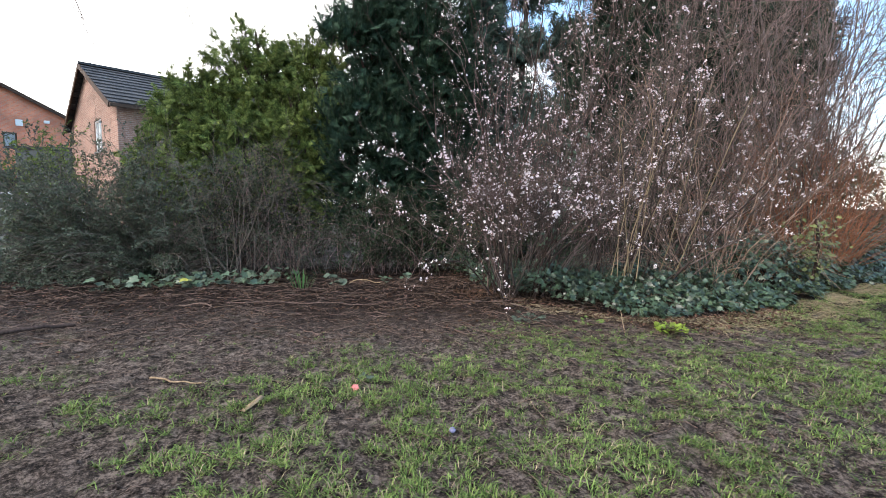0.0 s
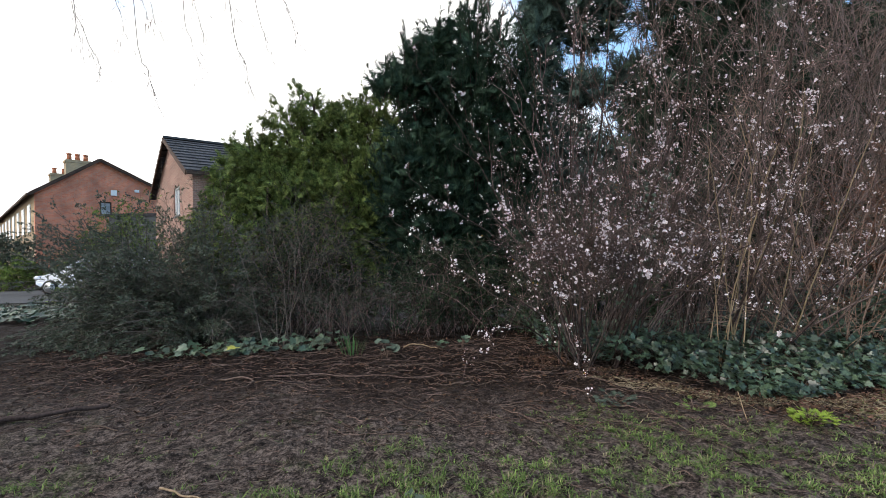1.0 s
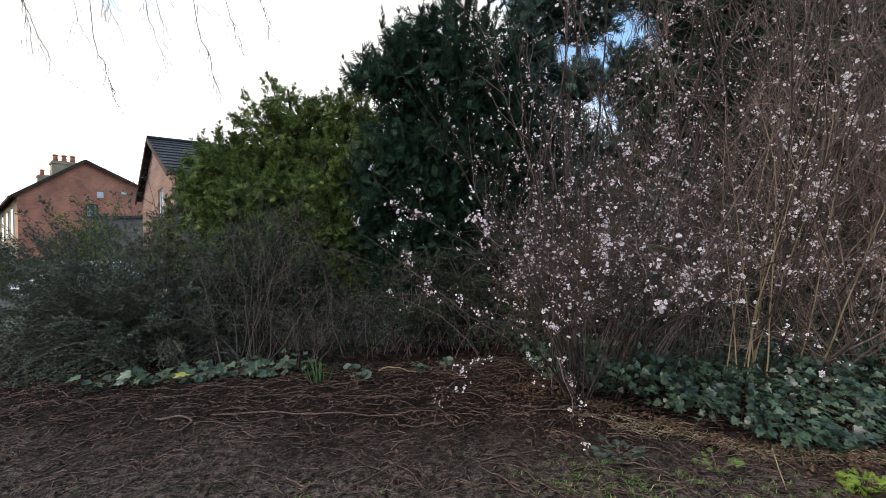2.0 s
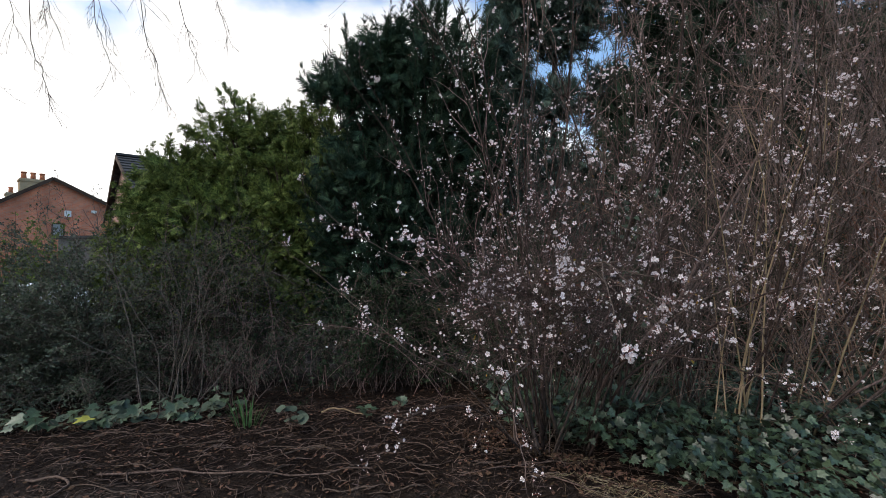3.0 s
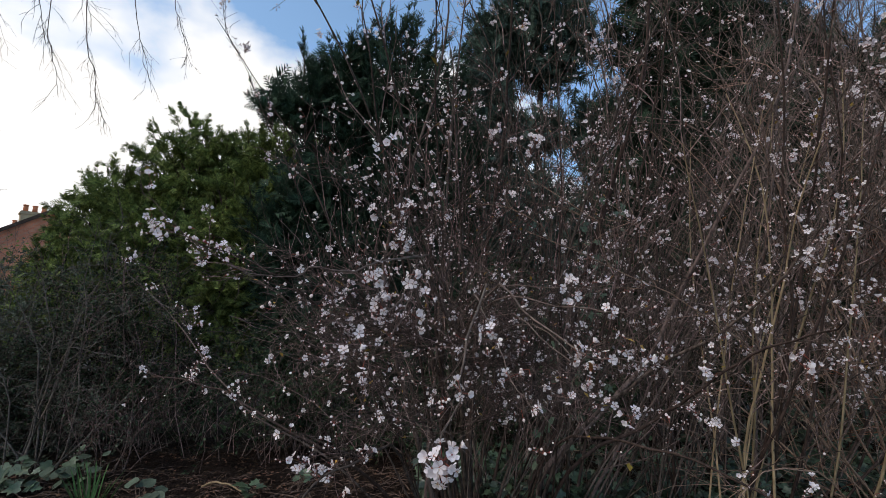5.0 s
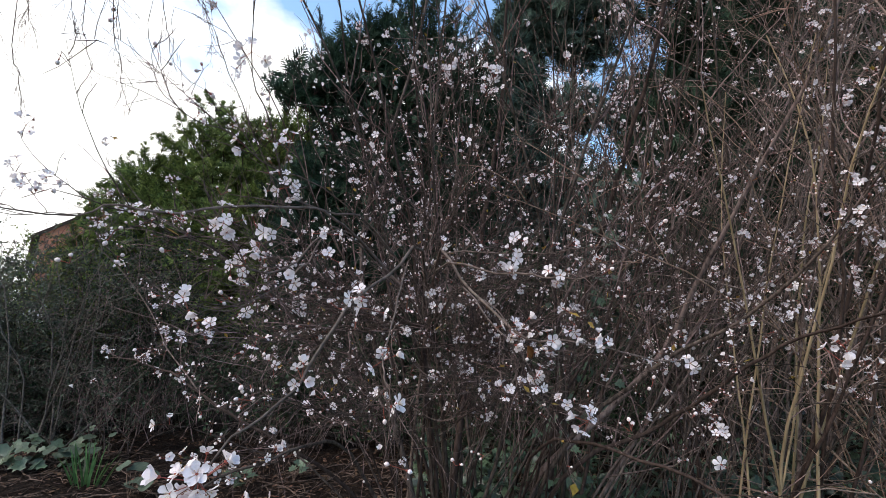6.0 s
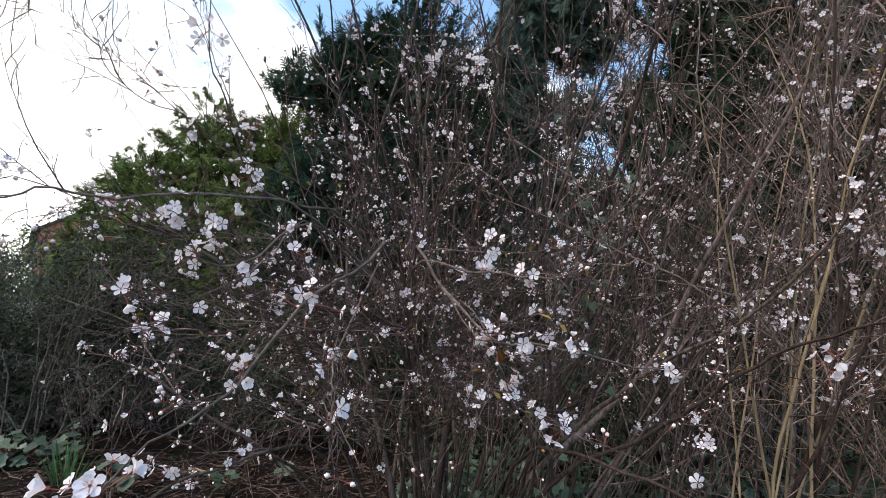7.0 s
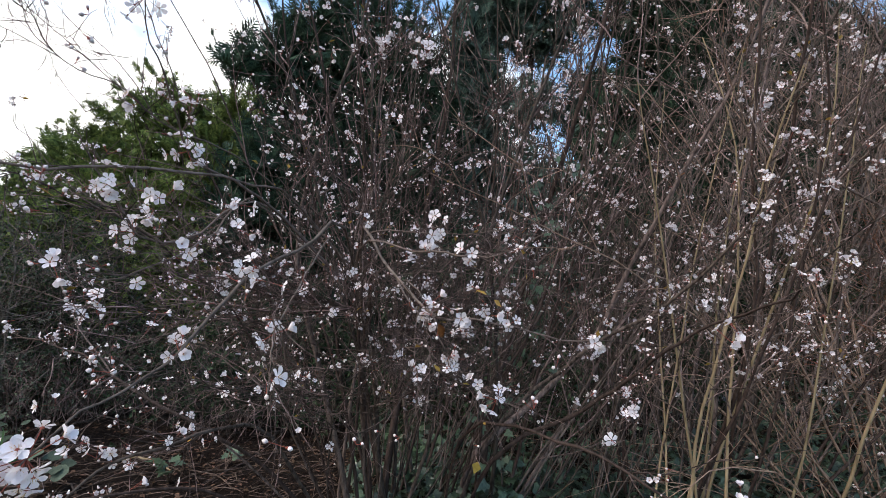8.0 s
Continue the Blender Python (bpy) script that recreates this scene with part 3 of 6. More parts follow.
def red_house():
    house = empty("terraced_house", "red brick gable end of a terrace with tiled roof and chimneys", "house", (0, 0, 0))
    O = np.array([-21.3, 31.0, 0])
    u = np.array([0.757, 0.653, 0])
    back = np.array([-0.653, 0.757, 0])
    L, A, R = (0.0, 5.6), (3.2, 7.85), (6.75, 6.15)
    part("wall", panel_with_hole(O, u, [L, A, R], ((3.2, 4.3), (3.83, 5.17)), 0.3, back), M_BRICK, house, "red brick gable wall", smooth=False)
    window_at(house, O, u, back, 3.2, 4.3, 3.83, 5.17, M_BARGE)
    at = lambda s, z, d=0.0: O + u * s + back * d + np.array([0, 0, z])
    length = 34
    side = slab([at(0, 0, 0.3), at(0, 5.6, 0.3), at(0, 5.6, length), at(0, 0, length)], 0.3, u)
    part("wall", side, M_TANBRICK, house, "tan brick long wall", smooth=False)
    part("wall", slab([at(6.75, 0, 0.3), at(6.75, 6.15, 0.3), at(6.75, 6.15, length), at(6.75, 0, length)], -0.3, u), M_BRICK, house, smooth=False)
    for k in range(9):
        d = 2.0 + k * 3.4
        p = [at(-0.05, 3.2, d), at(-0.05, 5.0, d), at(-0.05, 5.0, d + 1.3), at(-0.05, 3.2, d + 1.3)]
        part("window", slab(p, 0.06, u), M_GLASS, house, smooth=False)
        V, F = bar_between(at(-0.09, 0.2, d + 2.3), at(-0.09, 5.5, d + 2.3), 0.09, 0.09)
        part("drainpipe", Acc().add(V, F), M_BARGE, house, smooth=False)
    roof = empty("roof", "", "")
    roof.parent = house
    ov = 0.25
    roof_courses(roof, at(-ov, 5.45, -ov), at(-ov, 5.45, length), at(3.2, 7.92, -ov), at(3.2, 7.92, length), 14, 0.05)
    roof_courses(roof, at(6.75 + ov, 6.05, -ov), at(6.75 + ov, 6.05, length), at(3.2, 7.92, -ov), at(3.2, 7.92, length), 14, 0.05)
    for a, b in (((-ov, 5.4), (3.2, 7.86)), ((6.75 + ov, 6.0), (3.2, 7.86))):
        V, F = bar_between(at(a[0], a[1], -ov), at(b[0], b[1], -ov), 0.06, 0.2)
        part("bargeboard", Acc().add(V, F), M_BARGE, roof, smooth=False)
    V, F = bar_between(at(-ov - 0.08, 5.38, -ov), at(-ov - 0.08, 5.38, length), 0.12, 0.12)
    part("gutter", Acc().add(V, F), M_BARGE, roof, smooth=False)
    ridge = lambda d: at(3.2, 0, d)
    chimney(house, ridge(7.3), 1.5, 0.8, 7.2, 8.95, 3, u)
    chimney(house, ridge(15.8), 1.3, 0.8, 7.2, 9.1, 2, u)
    bm = bmesh.new()
    box_bm(bm, (-0.17, -0.05, -0.19), (0.17, 0.05, 0.19), 0.02)
    q = at(3.95, 5.78, -0.06)
    bmesh.ops.transform(bm, matrix=Matrix.Translation(q) @ Matrix.Rotation(math.atan2(u[1], u[0]), 4, "Z"), verts=bm.verts)
    part("alarm_box", bm, M_WHITE, house, "white alarm box", smooth=False)
    bm = bmesh.new()
    box_bm(bm, (-0.14, -0.06, -0.09), (0.14, 0.06, 0.09), 0.02)
    q = at(5.25, 6.0, -0.07)
    bmesh.ops.transform(bm, matrix=Matrix.Translation(q) @ Matrix.Rotation(math.atan2(u[1], u[0]), 4, "Z"), verts=bm.verts)
    part("wall_light", bm, M_WHITE, house, "white wall light", smooth=False)


def outbuilding():
    b = empty("outbuilding", "low grey rendered outbuilding against the brick gable", "outbuilding", (0, 0, 0))
    bm = bmesh.new()
    box_bm(bm, (-16.95, 30.6, 0), (-13.6, 33.2, 3.95))
    part("wall", bm, M_RENDER, b, smooth=False)
    bm = bmesh.new()
    box_bm(bm, (-17.1, 30.45, 3.953), (-13.45, 33.35, 4.12), 0.02)
    part("roof", bm, M_TILE, b, smooth=False)


def brown_house():
    house = empty("detached_house", "brown brick house with dark ribbed tile roof and white window", "house", (0, 0, 0))
    O = np.array([-8.3, 21.2, 0])
    u = np.array([-0.537, 0.843, 0])
    along = np.array([0.843, 0.537, 0])
    w, eave, ridge, length = 11.0, 5.05, 7.4, 9.0
    part("wall", panel_with_hole(O, u, [(0, eave), (w / 2, ridge), (w, eave)], ((3.0, 3.4), (4.6, 4.8)), 0.3, along), M_BRICKB, house, "brown brick gable wall", smooth=False)
    window_at(house, O, u, along, 3.0, 3.4, 4.6, 4.8, M_WHITE)
    at = lambda s, z, d=0.0: O + u * s + along * d + np.array([0, 0, z])
    part("wall", slab([at(0, 0, 0.3), at(0, eave, 0.3), at(0, eave, length), at(0, 0, length)], 0.3, u), M_BRICKB, house, smooth=False)
    part("wall", slab([at(w, 0, 0.3), at(w, eave, 0.3), at(w, eave, length), at(w, 0, length)], -0.3, u), M_BRICKB, house, smooth=False)
    roof = empty("roof", "", "")
    roof.parent = house
    ov = 0.3
    roof_courses(roof, at(-ov, eave - 0.12, -ov), at(-ov, eave - 0.12, length), at(w / 2, ridge + 0.06, -ov), at(w / 2, ridge + 0.06, length), 11, 0.07)
    roof_courses(roof, at(w + ov, eave - 0.12, -ov), at(w + ov, eave - 0.12, length), at(w / 2, ridge + 0.06, -ov), at(w / 2, ridge + 0.06, length), 11, 0.07)
    for s in (-ov, w + ov):
        V, F = bar_between(at(s, eave - 0.2, -ov), at(w / 2, ridge, -ov), 0.06, 0.2)
        part("bargeboard", Acc().add(V, F), M_BARGE, roof, smooth=False)
    V, F = bar_between(at(w / 2, ridge + 0.14, -ov), at(w / 2, ridge + 0.14, length), 0.22, 0.1)
    part("ridge_tile", Acc().add(V, F), M_TILE, roof, smooth=False)
    V, F = bar_between(at(-ov - 0.1, eave - 0.2, -ov), at(-ov - 0.1, eave - 0.2, length), 0.14, 0.12)
    part("gutter", Acc().add(V, F), M_BARGE, roof, smooth=False)
    V, F = bar_between(at(-0.09, eave - 0.2, 0.4), at(-0.09, 0.1, 0.4), 0.09, 0.09)
    part("drainpipe", Acc().add(V, F), M_BARGE, house, smooth=False)


red_house()
outbuilding()
brown_house()


# ---- parked car ----
def car():
    c = empty("car", "silver hatchback parked on the lane behind the shrubs", "car", (-13.6, 20.6, 0.03))
    prof = [(0.0, 0.42), (0.04, 0.66), (0.35, 0.82), (1.05, 0.95), (1.75, 1.4), (2.6, 1.49), (3.4, 1.42), (3.95, 1.02), (4.08, 0.62), (4.05, 0.32), (3.7, 0.25), (0.3, 0.25)]
    path = smooth_path([(x, 0, z) for x, z in prof], 60)
    bm = bmesh.new()
    rows = []
    for k, y in enumerate(np.linspace(-1, 1, 9)):
        tuck = 0.04 + 0.1 * abs(y) ** 3
        row = []
        for x, _, z in path:
            top = max(0.0, (z - 0.9) / 0.6)
            half = 0.86 * (1 - 0.2 * top)
            zz = z - tuck * (0.4 if z > 0.5 else -0.2)
            xx = x + (0.25 * abs(y) ** 3 if x < 0.6 else (-0.12 * abs(y) ** 3 if x > 3.6 else 0))
            row.append(bm.verts.new((xx, half * y, zz)))
        rows.append(row)
    n = len(path)
    for a, b in zip(rows, rows[1:]):
        for i in range(n - 1):
            bm.faces.new((a[i], a[i + 1], b[i + 1], b[i]))
    bm.faces.new(rows[0])
    bm.faces.new(rows[-1][::-1])
    bmesh.ops.recalc_face_normals(bm, faces=bm.faces)
    body = part("body", bm, M_CARPAINT, c)
    for sgn in (-1, 1):
        p = np.array([(1.3, sgn * 0.8, 1.02), (1.85, sgn * 0.72, 1.36), (2.6, sgn * 0.71, 1.41), (3.3, sgn * 0.73, 1.34), (3.55, sgn * 0.79, 1.05)])
        part("side_window", slab(p, 0.035, (0, sgn, 0.1)), M_GLASS, c, smooth=False)
        bm = bmesh.new()
        box_bm(bm, (0.1, sgn * 0.62 - 0.16, 0.6), (0.34, sgn * 0.62 + 0.16, 0.76), 0.04)
        part("headlight", bm, M_LAMP, c)
        for x in (0.75, 3.3):
            bm = bmesh.new()
            bmesh.ops.create_cone(bm, cap_ends=True, segments=24, radius1=0.31, radius2=0.31, depth=0.2)
            bmesh.ops.bevel(bm, geom=list(bm.edges), offset=0.03, segments=2, affect="EDGES")
            bmesh.ops.rotate(bm, verts=bm.verts, matrix=Matrix.Rotation(radians(90), 3, "X"))
            bmesh.ops.translate(bm, verts=bm.verts, vec=(x, sgn * 0.78, 0.31))
            wh = part("wheel", bm, M_BLACK, c)
            bm = bmesh.new()
            bmesh.ops.create_cone(bm, cap_ends=True, segments=20, radius1=0.2, radius2=0.17, depth=0.04)
            bmesh.ops.rotate(bm, verts=bm.verts, matrix=Matrix.Rotation(radians(90 * sgn), 3, "X"))
            bmesh.ops.translate(bm, verts=bm.verts, vec=(x, sgn * 0.895, 0.31))
            part("rim", bm, M_ALLOY, wh)
    p = np.array([(1.12, -0.68, 1.0), (1.12, 0.68, 1.0), (1.68, 0.6, 1.37), (1.68, -0.6, 1.37)])
    part("windscreen", slab(p, 0.03, (-0.5, 0, 0.8)), M_GLASS, c, smooth=False)
    bm = bmesh.new()
    box_bm(bm, (-0.02, -0.4, 0.42), (0.08, 0.4, 0.56), 0.02)
    part("grille", bm, M_BLACK, c)


car()


# ---- leaf and flower templates ----
def frond(pairs=5, fold=0.12, wide=0.5, barb=0.1):
    """A flat scale-leaf spray of length 1 along y."""
    V, F = [(-0.018, 0, 0), (0.018, 0, 0), (0.0, 1.0, -0.06)], [(0, 1, 2)]
    for i in range(pairs):
        t = (i + 0.5) / (pairs + 0.3)
        ln = wide * (1 - t) ** 0.8 + 0.1
        for s in (-1, 1):
            k = len(V)
            V += [(0, t - 0.05, 0), (s * ln * 0.68, t + ln * 0.82, -fold * 1.6 * ln), (s * ln * barb, t + ln * (0.2 + barb) + 0.05, -fold * 0.3 * ln)]
            F += [(k, k + 1, k + 2)]
    return np.array(V, float), np.array(F)


def simple_leaf():
    """A small folded leaf of length 1 along y."""
    return np.array([(0, 0, 0), (-0.27, 0.45, 0.07), (0, 1, 0), (0.27, 0.45, 0.07)], float), np.array([(0, 2, 1), (0, 3, 2)])


def ivy_leaf():
    """A five-lobed leaf about 1 across, its stalk at the origin."""
    rim = [(0.0, -0.06), (0.3, -0.16), (0.46, 0.08), (0.3, 0.24), (0.42, 0.52), (0.17, 0.5), (0.0, 0.92), (-0.17, 0.5), (-0.42, 0.52), (-0.3, 0.24), (-0.46, 0.08), (-0.3, -0.16)]
    V = [(0, 0.22, 0.0)] + [(x, y, 0.05 * abs(x) * 4 - 0.12 * (x * x + (y - 0.2) ** 2) * 1.4) for x, y in rim]
    n = len(rim)
    return np.array(V, float), np.array([(0, 1 + i, 1 + (i + 1) % n) for i in range(n)])


def round_leaf():
    """A broad rounded leaf, slightly cupped."""
    V = [(0, 0.3, 0)]
    for k in range(10):
        a = k * 2 * math.pi / 10
        r = 0.5 if k != 7 else 0.36
        V.append((r * math.cos(a) * 0.95, 0.42 + r * math.sin(a), 0.06 + 0.05 * math.sin(3 * a)))
    return np.array(V, float), np.array([(0, 1 + i, 1 + (i + 1) % 10) for i in range(10)])


def petals(cup=0.0):
    """Five round overlapping petals, 1 across, opening along z; cup closes the flower."""
    V, F = [], []
    rows = ((0.05, 0.025, 0.0), (0.17, 0.09, 0.03), (0.33, 0.185, 0.075), (0.49, 0.13, 0.12))
    for k in range(5):
        a = k * 2 * math.pi / 5
        c, s = math.cos(a), math.sin(a)
        b = len(V)
        for i, (r, w, z) in enumerate(rows):
            for e in (-1, 0, 1):
                x, y = r - 0.05 * e * e * (i == 3) + (0.02 if e == 0 and i == 3 else 0), e * w
                h = z + 0.05 * abs(e) * (i > 0) + 0.03 * e * (i > 1)
                x, h = x * math.cos(cup) - h * math.sin(cup) * 0.6, h + x * math.sin(cup)
                V.append((x * c - y * s, x * s + y * c, h))
        for i in range(3):
            for e in range(2):
                p = b + i * 3 + e
                F += [(p, p + 3, p + 4), (p, p + 4, p + 1)]
    return np.array(V, float), np.array(F)


def stamens():
    """A tuft of filaments at the flower's heart."""
    V, F = [], []
    for k in range(11):
        a = k * 2.4
        r = 0.06 + 0.1 * (k % 3) / 2
        x, y = r * math.cos(a), r * math.sin(a)
        b = len(V)
        V += [(x * 0.3, y * 0.3, 0.0), (x * 1.3 + 0.012, y * 1.3, 0.16), (x * 1.3 - 0.012, y * 1.3 + 0.012, 0.16), (x * 1.35, y * 1.35, 0.2)]
        F += [(b, b + 1, b + 2), (b + 1, b + 3, b + 2)]
    return np.array(V, float), np.array(F)


def ball(rings=2, seg=4):
    """A small egg of size 1 along z, for buds."""
    V, F = [(0, 0, 0)], []
    for i in range(1, rings + 1):
        t = i / (rings + 1)
        r = 0.42 * math.sin(math.pi * t)
        V += [(r * math.cos(2 * math.pi * k / seg), r * math.sin(2 * math.pi * k / seg), t) for k in range(seg)]
    V.append((0, 0, 1.0))
    for k in range(seg):
        F.append((0, 1 + (k + 1) % seg, 1 + k))
        for i in range(rings - 1):
            a, b = 1 + i * seg + k, 1 + i * seg + (k + 1) % seg
            F += [(a, b, b + seg), (a, b + seg, a + seg)]
        top = 1 + (rings - 1) * seg
        F.append((top + k, top + (k + 1) % seg, len(V) - 1))
    return np.array(V, float), np.array(F)


FEATHER, FROND, LEAF, IVY, ROUND, PETALS, CUPPED, STAMENS, BUD, DOT = frond(6, 0.2, 0.24), frond(5, 0.12, 0.6, 0.13), simple_leaf(), ivy_leaf(), round_leaf(), petals(), petals(0.6), stamens(), ball(2, 5), ball(1, 4)


# ---- evergreens ----
def evergreen(name, label, base, lobes, plumes, per, leaf, size, seed, rise, droop, long, spray=FROND, fill=1.0, flat=0.5, back=0.35, tuft=0.0):
    """A conifer: trunk, limbs into each lobe of the crown, and plumes of flat sprays with gaps between them."""
    rs = np.random.RandomState(seed)
    tree = empty(name, label, "tree", (base[0], base[1], 0))
    C, R = np.array([b[:3] for b in lobes]), np.array([b[3:] for b in lobes])
    top = np.argmax(C[:, 2] + R[:, 2])
    z = np.linspace(0, 1, 12)[:, None]
    tip = C[top] + np.array([0, 0, R[top][2] * 0.85])
    foot = np.array([base[0], base[1], -0.1])
    P = foot * (1 - z) + tip * z + 0.05 * np.sin(z * 9)
    under(part("trunk", Acc().add(*tubes(P[None], np.linspace(0.14, 0.02, 12)[None], 9)), M_BARK), tree)
    for c in np.delete(C, top, 0):
        limb = smooth_path([foot * 0.8 + tip * 0.2 * [1, 1, 0.4], (foot + c) / 2 + [0, 0.1, c[2] * 0.1], c], 10)
        under(part("limb", Acc().add(*tubes(limb[None], np.linspace(0.06, 0.015, 10)[None], 7)), M_BARK), tree)
    area = R[:, 0] * R[:, 2]
    own = rs.choice(len(C), plumes, p=area / area.sum())
    u = norm(rs.randn(plumes, 3))
    u[:, 1] = np.where(u[:, 1] > back, -u[:, 1], u[:, 1])
    bump = 0.78 + 0.34 * vnoise(u[:, 0] * 2.6 + own * 9.1 + seed, u[:, 2] * 2.6 + own * 3.3, seed)
    ends = C[own] + R[own] * u * bump[:, None]
    ends[:, 2] += tuft * rs.rand(plumes) ** 3 * np.clip(u[:, 2], 0, 1)
    way = norm(u + np.array([0, 0, rise]) + rs.randn(plumes, 3) * 0.2)
    ln = long * rs.uniform(0.55, 1.2, plumes)
    ends[:, 2] = np.maximum(ends[:, 2], 0.35)
    L = grow(rs, ends - way * ln[:, None], way, ln, 9, 0.05, (0, 0, droop))
    arm = np.linspace(C[own] * 0.55 + ends * 0.45 - [0, 0, 0.2], L[:, 0], 5, axis=1)
    wood = Acc().add(*tubes(arm, np.linspace(0.012, 0.007, 5)[None].repeat(plumes, 0), 4)).add(*tubes(L, np.linspace(0.007, 0.0015, 9)[None].repeat(plumes, 0), 4))
    tagged(under(part("limbwork", wood, M_BARK), tree), kind="stuff")
    i, t, p, d = offshoots(rs, L, per, 0.08, 1.0, 12, 62)
    d[:, 2] += droop * 3
    sc = size * rs.uniform(0.6, 1.3, len(p)) * (1.2 - 0.6 * t)
    face = np.array([0, -0.25, flat]) + rs.randn(len(p), 3) * 0.5
    acc = Acc().add(*place(*spray, p, bases_up(d, face), sc))
    n = int(plumes * per * fill)
    own = rs.choice(len(C), n, p=area / area.sum())
    q = C[own] + R[own] * norm(rs.randn(n, 3)) * (rs.uniform(0.15, 0.72, n) ** 0.6)[:, None]
    q[:, 2] = np.maximum(q[:, 2], 0.1)
    acc.add(*place(*FROND, q, bases_up(rs.randn(n, 3), rs.randn(n, 3)), size * 1.7 * rs.uniform(0.7, 1.3, n)))
    under(part("crown", acc, leaf), tree)
    return tree


evergreen("cypress", "broad dark green cypress with feathery rising sprays", (1.5, 10.1),
          [(1.55, 10.0, 3.7, 1.6, 1.0, 2.85), (0.2, 9.55, 4.5, 0.75, 0.5, 0.45), (0.75, 9.9, 2.4, 1.5, 0.9, 2.2), (2.4, 10.0, 3.6, 0.85, 0.8, 1.4), (0.85, 9.8, 5.0, 0.8, 0.6, 0.8), (2.1, 9.9, 1.5, 1.7, 0.7, 1.6)],
          700, 36, M_CYPRESS, 0.14, 11, 0.85, 0.015, 0.75, FEATHER, 0.35, tuft=0.8)
evergreen("cypress", "blue-green cypress half hidden behind bare stems", (4.3, 11.3),
          [(4.1, 11.1, 2.4, 1.6, 0.9, 2.5), (4.5, 11.1, 7.1, 1.4, 0.8, 1.5), (5.6, 11.1, 2.2, 1.1, 0.8, 2.2), (3.4, 11.2, 6.0, 0.62, 0.6, 2.0), (3.3, 11.2, 4.3, 0.9, 0.7, 1.0), (5.7, 11.2, 5.0, 0.8, 0.7, 1.1), (4.4, 11.1, 5.0, 0.9, 0.5, 0.55)],
          540, 32, M_BLUEGREEN, 0.16, 12, 0.55, 0.01, 0.8, FEATHER, 0.5)
evergreen("cypress", "dark cypress mass behind the tangled twigs", (7.7, 10.2),
          [(7.6, 10.2, 3.6, 2.3, 1.5, 3.4), (6.3, 10.2, 3.2, 1.4, 1.0, 3.1), (9.2, 10.3, 2.8, 1.7, 1.0, 2.8), (6.9, 10.2, 6.4, 1.7, 0.9, 2.0), (8.6, 10.2, 6.2, 1.4, 0.9, 1.8), (10.3, 10.4, 3.8, 1.5, 1.0, 3.9), (11.4, 10.4, 5.0, 1.6, 1.0, 2.8)],
          640, 24, M_CYPRESS, 0.26, 13, 0.5, 0.01, 0.9, FROND, 0.6)
evergreen("golden_thuja", "spreading yellow-green thuja with lacy drooping sprays", (-1.6, 11.3),
          [(-1.75, 11.2, 3.5, 1.25, 0.9, 1.55), (-3.0, 11.2, 2.6, 1.05, 0.9, 1.45), (-3.75, 11.2, 1.5, 0.75, 0.8, 1.15), (-0.65, 11.2, 3.4, 1.2, 0.9, 1.65), (-2.1, 10.5, 1.9, 1.5, 0.7, 1.5), (-0.7, 10.3, 2.0, 1.2, 0.7, 1.7)],
          780, 32, M_THUJA, 0.12, 14, 0.25, -0.06, 0.55, FROND, 0.35, flat=0.35, tuft=0.4)


# ---- leafy shrubs ----
def leafy_shrub(name, label, base, spread, height, stems, leaf, wood, size, per, seed, droop=-0.05, group=""):
    """A shrub of arching shoots set with small leaves."""
    rs = np.random.RandomState(seed)
    s = empty(name, label, "shrub", (base[0], base[1], 0), group)
    a = rs.uniform(0, 2 * np.pi, stems)
    e = np.radians(2 + 88 * rs.rand(stems) ** 1.35)
    k = rs.uniform(0.72, 1.08, stems)
    foot = rs.randn(stems, 2) * 0.4
    c = np.array([base[0], base[1]])
    p0 = np.stack([c[0] + foot[:, 0] * spread[0], c[1] + foot[:, 1] * spread[1], np.full(stems, -0.03)], -1)
    p2 = np.stack([c[0] + k * spread[0] * 1.15 * np.cos(a) * np.cos(e), c[1] + k * spread[1] * 1.15 * np.sin(a) * np.cos(e), k * height * np.sin(e)], -1)
    p1 = p0 * 0.45 + p2 * 0.55
    p1[:, 2] = np.maximum(p2[:, 2] + height * 0.3, height * rs.uniform(0.45, 0.9, stems))
    t = np.linspace(0, 1, 10)[None, :, None]
    P = p0[:, None] * (1 - t) ** 2 + 2 * p1[:, None] * t * (1 - t) + p2[:, None] * t * t
    P[:, 1:] += np.cumsum(rs.randn(stems, 9, 3) * 0.018 * height, 1)
    P[:, :, 2] = np.maximum(P[:, :, 2], -0.02)
    acc = Acc().add(*tubes(P, np.linspace(0.005, 0.0018, 10)[None].repeat(stems, 0), 4))
    i, t, p, d = offshoots(rs, P, 12, 0.06, 1.0, 12, 60)
    Q = grow(rs, p, d, rs.uniform(0.1, 0.4, len(p)) * height * 0.6, 5, 0.12, (0, 0, droop))
    Q[:, :, 2] = np.maximum(Q[:, :, 2], 0.01)
    acc.add(*tubes(Q, np.linspace(0.003, 0.0012, 5)[None].repeat(len(Q), 0), 3))
    tagged(under(part("branchwork", acc, wood), s), kind="stuff")
    i, t, p, d = offshoots(rs, Q, per, 0.05, 1.0, 35, 75)
    up = np.array([0, 0, 1.0]) + rs.randn(len(p), 3) * 0.5
    sc = size * rs.uniform(0.75, 1.5, len(p))
    tagged(under(part("foliage", Acc().add(*place(*LEAF, p, bases_up(d, up), sc)), leaf), s), kind="stuff")
    return s


